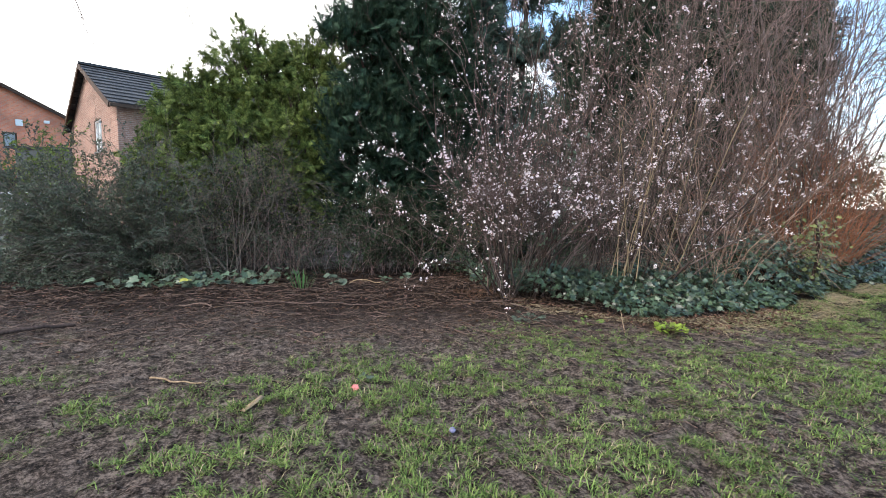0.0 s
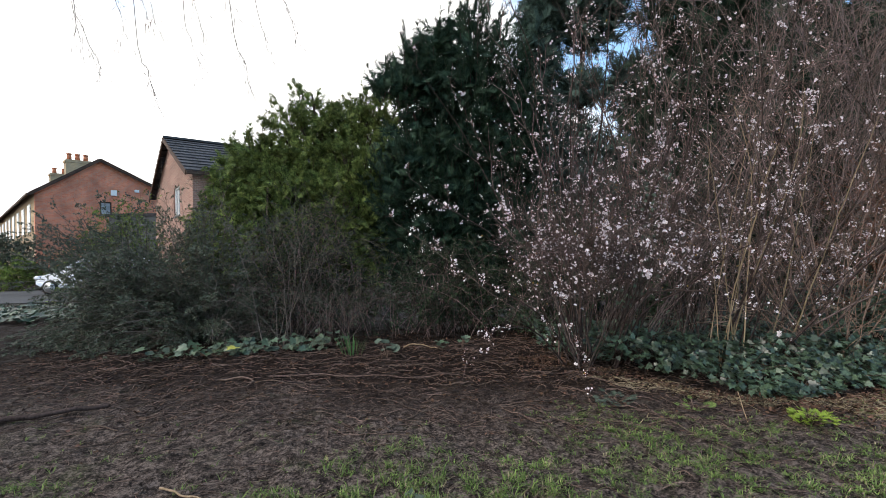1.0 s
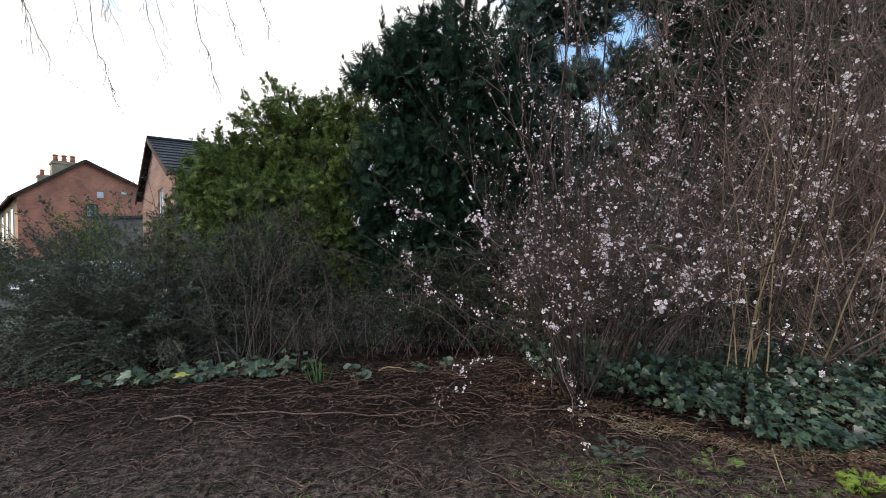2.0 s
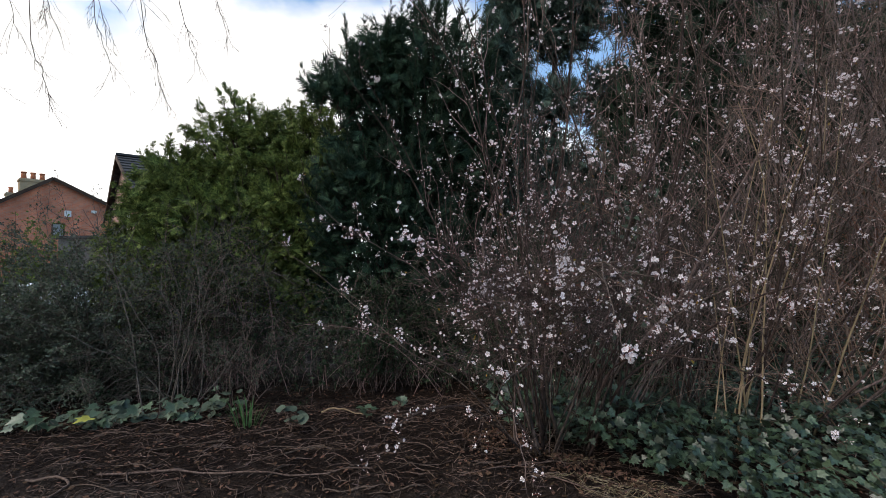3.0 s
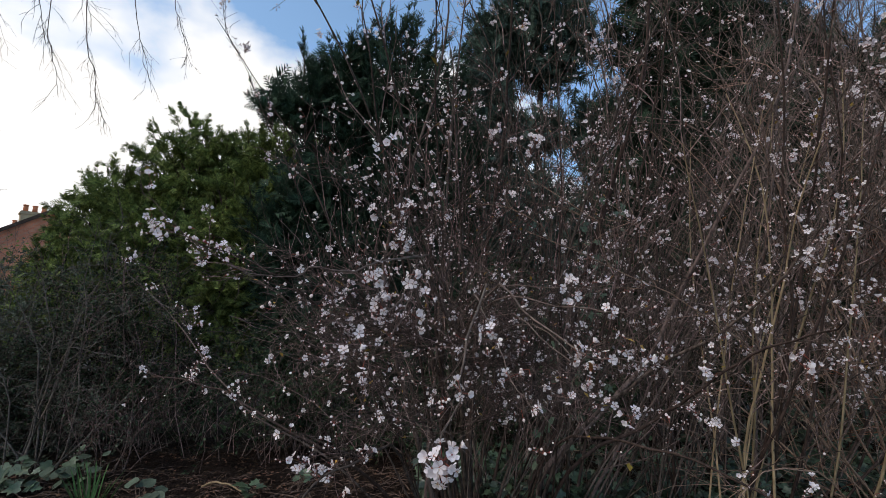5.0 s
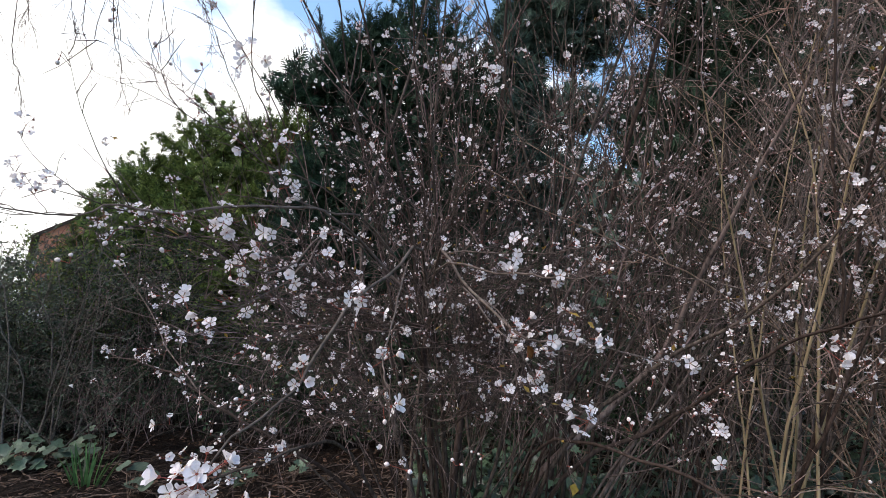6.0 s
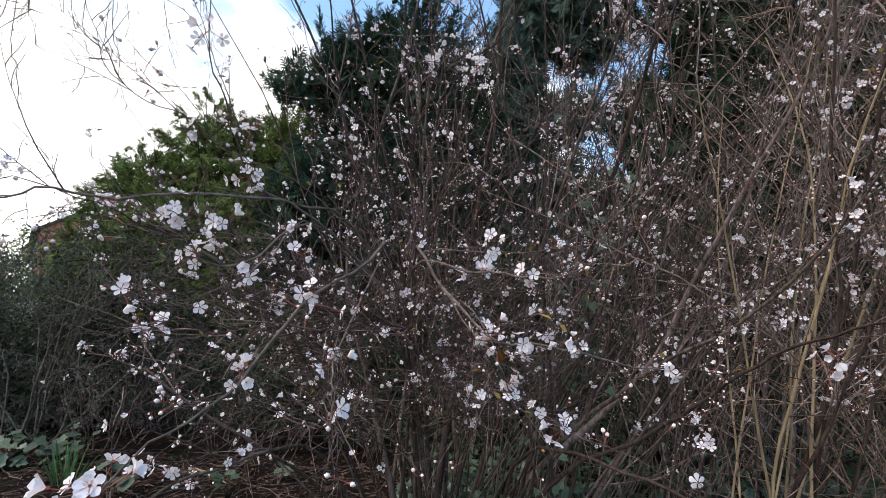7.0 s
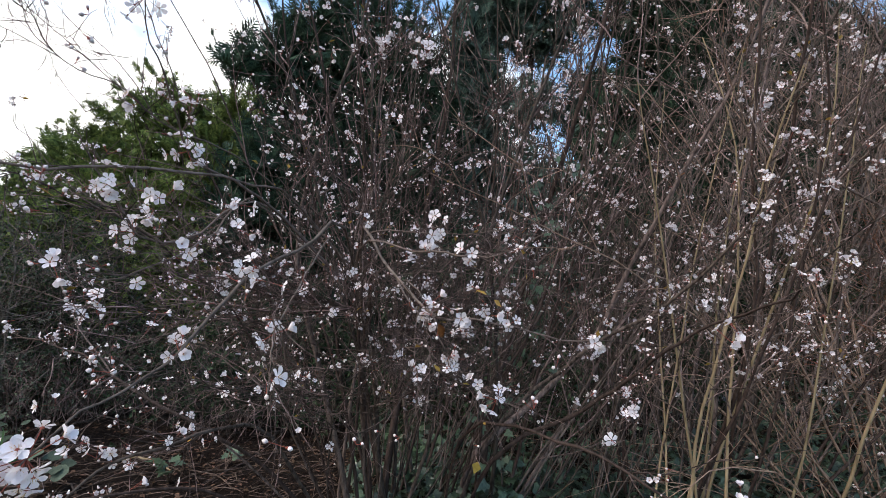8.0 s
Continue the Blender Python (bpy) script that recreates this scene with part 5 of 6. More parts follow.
    hero += [
        ([(2.3, 5.75, -0.05), (2.5, 5.55, 0.6), (2.82, 5.3, 0.89), (2.94, 5.0, 1.1), (3.02, 4.7, 1.27), (3.0, 4.4, 1.37)], 0.012),
        ([(2.3, 5.8, -0.05), (2.5, 5.55, 0.7), (2.77, 5.3, 1.05), (2.97, 5.0, 1.31), (3.07, 4.7, 1.55), (3.1, 4.5, 1.75)], 0.013),
        ([(1.95, 5.8, -0.05), (1.5, 5.55, 0.55), (1.1, 5.4, 0.85), (0.7, 5.5, 1.05), (0.25, 5.8, 1.05)], 0.01),
        ([(1.95, 5.8, -0.05), (1.55, 5.3, 0.5), (1.45, 4.95, 0.62), (1.4, 4.7, 0.5), (1.35, 4.5, 0.36)], 0.007),
        ([(2.3, 5.85, -0.05), (2.3, 5.3, 0.8), (2.5, 4.7, 0.95), (2.75, 4.35, 0.85), (2.95, 4.2, 0.72)], 0.008),
        ([(1.9, 5.9, -0.05), (1.4, 5.8, 0.9), (0.95, 5.75, 1.5), (0.5, 5.7, 1.8), (0.1, 5.8, 2.15)], 0.006),
        ([(1.9, 5.8, -0.05), (1.5, 5.4, 1.0), (1.25, 5.1, 1.4), (1.0, 4.8, 1.55), (0.77, 4.58, 1.6)], 0.005),
        ([(1.85, 5.95, -0.05), (1.3, 5.7, 0.6), (0.8, 5.6, 1.0), (0.35, 5.9, 1.4), (-0.1, 6.1, 1.75)], 0.006),
        ([(1.85, 5.85, -0.05), (1.35, 5.45, 0.5), (0.95, 5.2, 0.6), (0.7, 5.1, 0.5), (0.55, 5.05, 0.36)], 0.008),
        ([(1.9, 5.8, -0.05), (1.6, 5.2, 0.75), (1.5, 4.8, 0.9), (1.3, 4.6, 0.85), (1.15, 4.5, 0.72)], 0.008),
        ([(1.9, 5.95, -0.05), (1.45, 5.75, 1.2), (1.1, 5.6, 1.9), (0.8, 5.6, 2.5), (0.55, 5.65, 3.0)], 0.006),
        ([(2.4, 5.9, -0.05), (2.46, 5.77, 0.5), (2.81, 5.76, 0.82), (3.04, 5.6, 1.14), (3.18, 5.41, 1.57), (3.31, 5.25, 1.94), (3.54, 5.03, 2.6), (3.7, 4.95, 3.4)], 0.02),
        ([(2.55, 6.1, -0.05), (2.63, 6.09, 0.63), (2.81, 6.13, 1.4), (2.96, 5.8, 2.3), (3.05, 5.5, 3.0), (3.1, 5.4, 3.9)], 0.026),
        ([(1.95, 5.85, -0.05), (1.68, 5.91, 0.86), (1.53, 5.84, 1.46), (1.59, 5.78, 1.94), (1.84, 5.62, 2.87), (1.9, 5.5, 3.8)], 0.018),
        ([(2.0, 6.0, -0.05), (2.13, 6.16, 1.27), (2.2, 6.09, 1.98), (2.28, 5.83, 2.87), (2.3, 5.6, 3.9)], 0.022),
        (limb, 0.017),
    ]
    stems, radii = [], []
    for j, (pts, r) in enumerate(hero):
        p = smooth_path(pts, N)
        p[1:-1] += np.cumsum(rs.randn(N - 2, 3) * (0.0022 if j < len(arms) else 0.006), 0)
        stems.append(p)
        radii.append(r)
    m = 34
    a = rs.uniform(0, 2 * np.pi, m)
    k = np.sqrt(rs.rand(m))
    start = np.stack([2.25 + 0.5 * k * np.cos(a), 6.0 + 0.28 * k * np.sin(a), np.full(m, -0.05)], -1)
    way = np.stack([0.5 * k * np.cos(a) + rs.uniform(-0.4, 0.65, m), 0.3 * k * np.sin(a) - 0.06, np.full(m, 1.0)], -1) + rs.randn(m, 3) * 0.04
    way[:, 0] = np.maximum(way[:, 0], -0.16)
    G = grow(rs, start, way, rs.uniform(2.6, 4.6, m), N, 0.05, (0, 0, 0.012))
    stems += list(G)
    radii += list(rs.uniform(0.004, 0.014, m))
    # thin crooked branches that fill the front of the crown
    m = 64
    k = rs.randint(14, 52, m)
    way = np.stack([rs.uniform(-1.35, 1.1, m), rs.uniform(-0.9, -0.1, m), rs.uniform(-0.2, 0.9, m)], -1)
    way[:, 2] *= np.where(way[:, 0] < -0.25, 0.25, 1.0)
    k = np.where(way[:, 0] < -0.25, np.minimum(k, 34), k)
    stems += list(grow(rs, fork[k], way, rs.uniform(0.5, 1.25, m), N, 0.085, (0, 0, 0.006)))
    radii += list(rs.uniform(0.0018, 0.0036, m))
    # (arm, place along it, blossoms, spread)
    clusters = [(0, 0.98, 22, 0.045), (0, 0.66, 4, 0.035), (2, 0.55, 8, 0.04), (2, 0.92, 5, 0.05), (4, 0.72, 10, 0.04), (4, 0.56, 7, 0.035), (5, 0.4, 4, 0.04), (5, 0.96, 3, 0.025),
                (6, 0.5, 5, 0.03), (6, 0.62, 5, 0.03), (6, 0.74, 4, 0.03), (6, 0.98, 3, 0.025), (7, 0.7, 5, 0.03), (7, 0.84, 5, 0.03), (7, 0.97, 5, 0.03), (8, 0.8, 4, 0.03),
                (9, 0.7, 3, 0.025), (9, 0.97, 2, 0.02), (10, 0.5, 4, 0.03), (10, 0.72, 4, 0.03), (11, 0.6, 4, 0.03), (12, 0.95, 9, 0.045), (19, 0.97, 4, 0.05), (3, 0.5, 2, 0.03)]
    shrub = plum("flowering_plum", "multi-stemmed plum shrub in white blossom, leafless", rs, stems, radii, M_TWIG, 11, 5, 0, 1500, 3400, (0.8, 2.7, 3.4, 4.7), (0.22, 1.0), arched=25, close_arms=len(arms), clusters=clusters, thin=64)
    # thin straight shoots that lean out of the stool
    m = 90
    start = np.stack([rs.uniform(1.9, 3.5, m), rs.uniform(5.75, 6.5, m), np.full(m, -0.03)], -1)
    way = np.stack([rs.uniform(-0.1, 0.75, m), rs.uniform(-0.14, 0.12, m), np.ones(m)], -1)
    S = grow(rs, start, way, rs.uniform(1.8, 4.4, m), 14, 0.03, (0.004, 0, -0.004))
    rad = rs.uniform(0.0028, 0.0055, m)[:, None] * np.linspace(1, 0.35, 14)[None]
    for j in range(m):
        i, t, p, d = offshoots(rs, S[j:j + 1], 7, 0.3, 1.0, 15, 45)
        Q = grow(rs, p, d, rs.uniform(0.15, 0.6, len(p)), 7, 0.06, (0, 0, 0.03))
        st = under(part("shoot", Acc().add(*tubes(S[j:j + 1], rad[j:j + 1], 5)), M_STEM if j % 3 else M_ARM), shrub)
        tw = part("twigwork", Acc().add(*tubes(Q, np.linspace(0.0018, 0.0009, 7)[None].repeat(len(Q), 0), 3)), M_TWIG)
        tw.parent = st
        tagged(tw, kind="stuff")


def plum_back():
    """A taller plum with blossom on the tangle's front."""
    rs = np.random.RandomState(52)
    N = 22
    m = 27
    a = rs.uniform(0, 2 * np.pi, m)
    k = np.sqrt(rs.rand(m))
    start = np.stack([3.95 + 0.75 * k * np.cos(a), 5.95 + 0.35 * k * np.sin(a), np.full(m, -0.05)], -1)
    way = np.stack([0.65 * k * np.cos(a) + 0.34, 0.5 * k * np.sin(a) - 0.15, np.full(m, 1.0)], -1) + rs.randn(m, 3) * 0.08
    G = grow(rs, start, way, rs.uniform(2.8, 5.4, m), N, 0.06, (0, 0, 0.004))
    plum("flowering_plum", "tall thicket-forming plum with scattered white blossom", rs, list(G), list(rs.uniform(0.005, 0.013, m)), M_TANGLE, 11, 4, 0, 1150, 2400, (3.0, 3.6, 3.6, 4.6), (0.18, 1.0), bloom=0.027)


plum_front()
plum_back()


def climbing_ivy():
    """Ivy leaves running up the plum's inner stems."""
    rs = np.random.RandomState(55)
    c = empty("climbing_ivy", "ivy with green lobed leaves climbing a plum stem", "ivy", (2.72, 6.12, 0))
    me = Acc().add(*IVY).mesh("leaf", M_IVY)
    line = smooth_path([(2.6, 6.1, -0.02), (2.68, 6.08, 0.65), (2.84, 6.12, 1.4), (2.96, 5.85, 2.25)], 20)
    under(part("vine", Acc().add(*tubes(line[None], np.linspace(0.006, 0.003, 20)[None], 5)), M_ROOT), c)
    for j in range(150):
        t = rs.rand() ** 1.3
        p = line[int(t * 19)] + rs.randn(3) * np.array([0.12, 0.08, 0.06])
        p[2] = max(p[2], 0.04)
        way = np.array([[rs.randn() * 0.6, -0.6 + rs.randn() * 0.4, -0.5 + rs.randn() * 0.3]])
        up = np.array([[rs.randn() * 0.4, -1.0, 0.7]])
        ob = new("leaf", me)
        ob.parent = c
        ob.matrix_basis = Matrix.LocRotScale(Vector(p) - c.location, Matrix(bases_up(way, up)[0].tolist()).to_quaternion(), Vector([rs.uniform(0.035, 0.075)] * 3))


def dried_leaves():
    """Curled dead leaves caught in the twigs."""
    rs = np.random.RandomState(56)
    for x, y, z, s in ((2.085, 4.306, 1.23, 0.03), (2.4, 4.75, 1.55, 0.026), (3.2, 5.1, 1.9, 0.03)):
        bm = bmesh.new()
        n = 7
        rows = []
        for i in range(n):
            t = i / (n - 1)
            w = 0.34 * math.sin(math.pi * min(t * 0.92 + 0.06, 1.0))
            rows.append([bm.verts.new((w * k, t, 0.25 * t * t + 0.35 * abs(k) * w)) for k in (-1, 0, 1)])
        for a, b in zip(rows, rows[1:]):
            for k in range(2):
                bm.faces.new((a[k], a[k + 1], b[k + 1], b[k]))
        bmesh.ops.solidify(bm, geom=list(bm.faces), thickness=0.01)
        ob = part("dried_leaf", bm, M_DRIED)
        ob.matrix_world = Matrix.LocRotScale(Vector((x, y, z)), Euler(rs.uniform(-1.5, 1.5, 3).tolist()), Vector((s, s, s)))
        tagged(ob, "curled orange-brown dead leaf caught on a plum twig", "leaf", "dead leaves in the plum")


def ivy_clad_stem():
    """A short dead stem wrapped in yellow-green ivy."""
    rs = np.random.RandomState(57)
    c = empty("ivy_clad_stem", "short dead stem wrapped in small yellow-green ivy", "ivy", (6.35, 5.3, 0))
    line = smooth_path([(6.4, 5.4, -0.02), (6.37, 5.32, 0.35), (6.33, 5.28, 0.7), (6.28, 5.3, 1.05)], 16)
    under(part("stem", Acc().add(*tubes(line[None], np.linspace(0.03, 0.015, 16)[None], 7)), M_BARK), c)
    me = Acc().add(*IVY).mesh("leaf", M_CLADIVY)
    for j in range(260):
        t = rs.rand() ** 0.7
        p = line[int(t * 15)] + rs.randn(3) * np.array([0.1 + 0.12 * t, 0.1, 0.05])
        p[2] = max(p[2], 0.04)
        way = np.array([[rs.randn() * 0.6, -0.6 + rs.randn() * 0.4, -0.5 + rs.randn() * 0.4]])
        up = np.array([[rs.randn() * 0.5, -0.8, 0.8]])
        ob = new("leaf", me)
        ob.parent = c
        ob.matrix_basis = Matrix.LocRotScale(Vector(p) - c.location, Matrix(bases_up(way, up)[0].tolist()).to_quaternion(), Vector([rs.uniform(0.035, 0.075)] * 3))
    P = grow(rs, line[rs.randint(4, 16, 24)], rs.randn(24, 3) + [0, -0.5, -0.2], rs.uniform(0.2, 0.6, 24), 7, 0.15, (0, 0, -0.12))
    tagged(under(part("runnerwork", Acc().add(*tubes(P, np.full((24, 7), 0.0025), 4)), M_TANBRAMBLE), c), kind="stuff")


climbing_ivy()
ivy_clad_stem()
dried_leaves()


# ---- weeping tree whose branches hang into view ----
def weeping_tree():
    rs = np.random.RandomState(61)
    t = empty("weeping_birch", "bare weeping birch with long thin hanging branches", "tree", (-9.2, 7.0, 0))
    tr = smooth_path([(-9.2, 7.0, -0.1), (-9.1, 7.1, 2.5), (-8.8, 7.3, 5.0), (-8.2, 7.7, 8.6)], 16)
    under(part("trunk", Acc().add(*tubes(tr[None], np.linspace(0.2, 0.12, 16)[None], 10)), M_BARK), t)
    limbs = [[(-8.7, 7.35, 5.6), (-7.4, 8.2, 8.6), (-5.6, 9.2, 10.1), (-3.8, 9.9, 10.4), (-2.2, 10.3, 9.9)],
             [(-8.5, 7.5, 6.4), (-7.0, 9.0, 9.4), (-5.6, 10.4, 10.6), (-4.0, 11.0, 10.5)],
             [(-8.3, 7.6, 7.2), (-6.6, 7.9, 9.8), (-4.9, 8.9, 10.5), (-3.2, 9.5, 10.2)]]
    L = np.stack([smooth_path(p, 20) for p in limbs])
    for j in range(3):
        under(part("limb", Acc().add(*tubes(L[j:j + 1], np.linspace(0.09, 0.014, 20)[None], 7)), M_BARK), t)
    tips = [(-2.45, 4.1), (-4.4, 4.15), (-3.75, 4.85), (-4.2, 5.3), (-2.25, 5.0), (-3.3, 5.2), (-4.9, 5.3), (-1.85, 5.6), (-5.3, 4.7), (-5.7, 5.4), (-2.9, 5.6), (-4.6, 5.8)]
    S = []
    for k, (x, z) in enumerate(tips):
        y = 10.2 + 0.25 * ((k * 7) % 5 - 2)
        near = L.reshape(-1, 3)
        q = near[np.argmin(np.abs(near[:, 0] - (x - 0.8)) + 0.5 * np.abs(near[:, 1] - y))]
        c = smooth_path([q, q * [0.6, 0.6, 0.75] + np.array([x - 0.55, y, z + 2.0]) * [0.4, 0.4, 0.25] + [0, 0, 0.1], (x - 0.42, y, z + 1.5), (x - 0.24, y, z + 0.8), (x - 0.12, y, z + 0.35), (x, y, z)], 22)
        c[1:] += np.cumsum(rs.randn(21, 3) * 0.012, 0)
        S.append(c)
    S = np.stack(S)
    k2, s2, p2, d2 = offshoots(rs, S, 13, 0.25, 0.97, 15, 50)
    d2[:, 2] -= 0.3
    S2 = grow(rs, p2, d2, rs.uniform(0.2, 0.75, len(p2)), 8, 0.07, (0.02, 0, -0.07))
    k3, s3, p3, d3 = offshoots(rs, S2, 3, 0.2, 1.0, 20, 50)
    S3 = grow(rs, p3, d3, rs.uniform(0.08, 0.3, len(p3)), 5, 0.1, (0, 0, -0.08))
    for j in range(len(S)):
        b = under(part("hanging_branch", Acc().add(*tubes(S[j:j + 1], np.linspace(0.0095, 0.003, 22)[None], 5)), M_TWIG), t)
        m, m3 = k2 == j, k2[k3] == j
        tw = part("twigwork", Acc().add(*tubes(S2[m], np.linspace(0.0036, 0.002, 8)[None].repeat(m.sum(), 0), 3)).add(*tubes(S3[m3], np.linspace(0.0024, 0.0016, 5)[None].repeat(m3.sum(), 0), 3)), M_TWIG)
        tw.parent = b
        tagged(tw, kind="stuff")


weeping_tree()


# ---- ivy ----
IVY_X = (1.75, 1.95, 2.28, 2.5, 2.85, 3.3, 4.1, 5.87, 7.54, 11.0)
IVY_Y = (6.4, 5.85, 5.5, 4.85, 4.5, 4.4, 4.5, 5.08, 5.57, 6.6)


def ivy_height(x, y):
    inside = y - np.interp(x, IVY_X, IVY_Y)
    h = 0.05 + 0.2 * np.clip(inside / 0.8, 0, 1) + 0.12 * vnoise(x * 2.3, y * 2.3, 8)
    h += 0.22 * np.exp(-(((x - 2.2) / 0.55) ** 2 + ((y - 5.4) / 0.5) ** 2))
    h += 0.5 * np.exp(-(((x - 5.8) / 0.35) ** 2 + ((y - 5.6) / 0.4) ** 2))
    h += 0.34 * np.clip((x - 5.4) / 0.8, 0, 1) * np.clip(inside / 0.7, 0, 1)
    return ground_z(x, y) + h


def ivy_bank():
    rs = np.random.RandomState(71)
    bank = empty("ivy", "bank of glossy dark green lobed ivy leaves", "ivy", (3.6, 5.2, 0))
    n = 15500
    x = rs.uniform(1.8, 11.0, n)
    inside = rs.beta(1.0, 1.6, n) * 3.0
    y = np.interp(x, IVY_X, IVY_Y) + inside + 0.12 * (vnoise(x * 3, x * 0, 9) - 0.5) * 3
    keep = rs.rand(n) < np.where(x < 2.1, 0.6, 1.0)
    x, y = x[keep], y[keep]
    n = len(x)
    z = ivy_height(x, y) * rs.uniform(0.35, 1.05, n)
    p = np.stack([x, y, z], -1)
    e = 0.05
    gx = (ivy_height(x + e, y) - ivy_height(x - e, y)) / (2 * e)
    gy = (ivy_height(x, y + e) - ivy_height(x, y - e)) / (2 * e)
    up = np.stack([-gx, -gy - 0.35, np.ones(n)], -1) + rs.randn(n, 3) * 0.5
    way = np.stack([rs.randn(n) * 0.6, -0.8 + rs.randn(n) * 0.5, rs.randn(n) * 0.25 - 0.25], -1)
    rot = bases_up(way, up)
    size = rs.uniform(0.035, 0.085, n)
    near = np.flatnonzero((x > 2.3) & (x < 4.6) & (y < 5.0))[:300]
    me = Acc().add(*IVY).mesh("leaf", M_IVY)
    for j in near:
        ob = new("leaf", me)
        ob.parent = bank
        ob.matrix_basis = Matrix.LocRotScale(Vector(p[j]) - bank.location, Matrix(rot[j].tolist()).to_quaternion(), Vector([size[j]] * 3))
    rest = np.setdiff1d(np.arange(n), near)
    tagged(under(part("foliage", Acc().add(*place(*IVY, p[rest], rot[rest], size[rest])), M_IVY), bank), "dark green ivy leaves", kind="stuff")
    m = 420
    i = rs.randint(0, n, m)
    V = grow(rs, p[i] - np.array([0, 0, 0.06]), np.stack([rs.randn(m), rs.randn(m) * 0.6 - 0.3, np.full(m, -0.1)], -1), rs.uniform(0.2, 0.7, m), 7, 0.2)
    V[:, :, 2] = np.maximum(V[:, :, 2], ground_z(V[:, :, 0], V[:, :, 1]) + 0.005)
    tagged(under(part("runnerwork", Acc().add(*tubes(V, np.full((m, 7), 0.0028), 4)), M_ROOT), bank), kind="stuff")


def ivy_patch():
    rs = np.random.RandomState(72)
    patch = empty("ivy_patch", "row of broad pale-veined ivy leaves along the bed's edge", "ivy", (-2.0, 7.4, 0))
    n = 150
    x = np.concatenate([rs.normal(c, 0.17, n // 5) for c in (-2.85, -2.3, -2.0, -1.5, -1.15)])
    y = 7.2 + 0.04 * (x + 2) + rs.beta(1, 1.6, n) * 0.6
    z = ground_z(x, y) + rs.uniform(0.03, 0.2, n)
    up = np.stack([rs.randn(n) * 0.4, -0.55 + rs.randn(n) * 0.35, np.ones(n)], -1)
    way = np.stack([rs.randn(n) * 0.7, -0.9 + rs.randn(n) * 0.4, -0.3 + rs.randn(n) * 0.2], -1)
    rot = bases_up(way, up)
    size = rs.uniform(0.06, 0.15, n)
    green = Acc().add(*IVY).mesh("leaf", M_IVY)
    pale = Acc().add(*ROUND).mesh("leaf", M_PALELEAF)
    yellow = Acc().add(*IVY).mesh("leaf", M_YIVY)
    for j in range(n):
        ob = new("leaf", yellow if j == 3 else (pale if rs.rand() < 0.4 else green))
        q = Vector((x[j], y[j], z[j])) if j != 3 else Vector((-2.12, 7.18, 0.14))
        ob.parent = patch
        ob.matrix_basis = Matrix.LocRotScale(q - patch.location, Matrix(rot[j].tolist()).to_quaternion(), Vector([size[j] if j != 3 else 0.17] * 3))
    V = grow(rs, np.stack([x, y, ground_z(x, y) + 0.01], -1), np.stack([rs.randn(n) * 0.3, rs.randn(n) * 0.2, np.ones(n)], -1), z - ground_z(x, y), 4, 0.1)
    tagged(under(part("stalkwork", Acc().add(*tubes(V, np.full((n, 4), 0.002), 4)), M_ROOT), patch), kind="stuff")


def ground_cover():
    """Far ground cover of ivy beside the lane."""
    rs = np.random.RandomState(73)
    c = empty("ground_cover", "low blue-green ivy spreading beside the lane", "ivy", (-8.5, 12.5, 0))
    n = 2600
    x, y = rs.uniform(-12, -5.8, n), rs.uniform(11.6, 14.5, n)
    p = np.stack([x, y, ground_z(x, y) + rs.uniform(0.03, 0.2, n)], -1)
    rot = bases_up(rs.randn(n, 3) * [1, 1, 0.3], np.array([0, -0.4, 1.0]) + rs.randn(n, 3) * 0.35)
    tagged(under(part("foliage", Acc().add(*place(*IVY, p, rot, rs.uniform(0.08, 0.15, n))), M_IVY), c), kind="stuff")


ivy_bank()
ivy_patch()
ground_cover()


# ---- small plants ----
def daffodils():
    rs = np.random.RandomState(81)
    d = empty("daffodil_clump", "clump of upright strap-shaped daffodil leaves, not in flower", "plant", (-0.62, 7.05, 0))
    for j in range(26):
        a, k = rs.uniform(0, 6.28), rs.rand() ** 0.5 * 0.13
        s = np.array([-0.62 + k * math.cos(a), 7.05 + 0.6 * k * math.sin(a), -0.01])
        P = grow(rs, s[None], np.array([[math.cos(a) * k * 3, math.sin(a) * k * 2, 1.0]]), np.array([rs.uniform(0.18, 0.33)]), 7, 0.05, (0.03 * math.cos(a), 0.02, -0.05))[0]
        w = 0.007 * np.array([1, 1, 1, 0.95, 0.85, 0.6, 0.1])[:, None] * np.array([math.cos(a + 1.3), math.sin(a + 1.3), 0])
        V = np.concatenate([P - w, P + [0, 0.0015, 0], P + w])
        k7 = np.arange(6)
        F = np.concatenate([np.stack([k7, k7 + 1, k7 + 8, k7 + 7], -1), np.stack([k7 + 7, k7 + 8, k7 + 15, k7 + 14], -1)])
        under(part("leaf", Acc().add(V, F), M_DAFF if rs.rand() < 0.85 else M_STRAW), d)


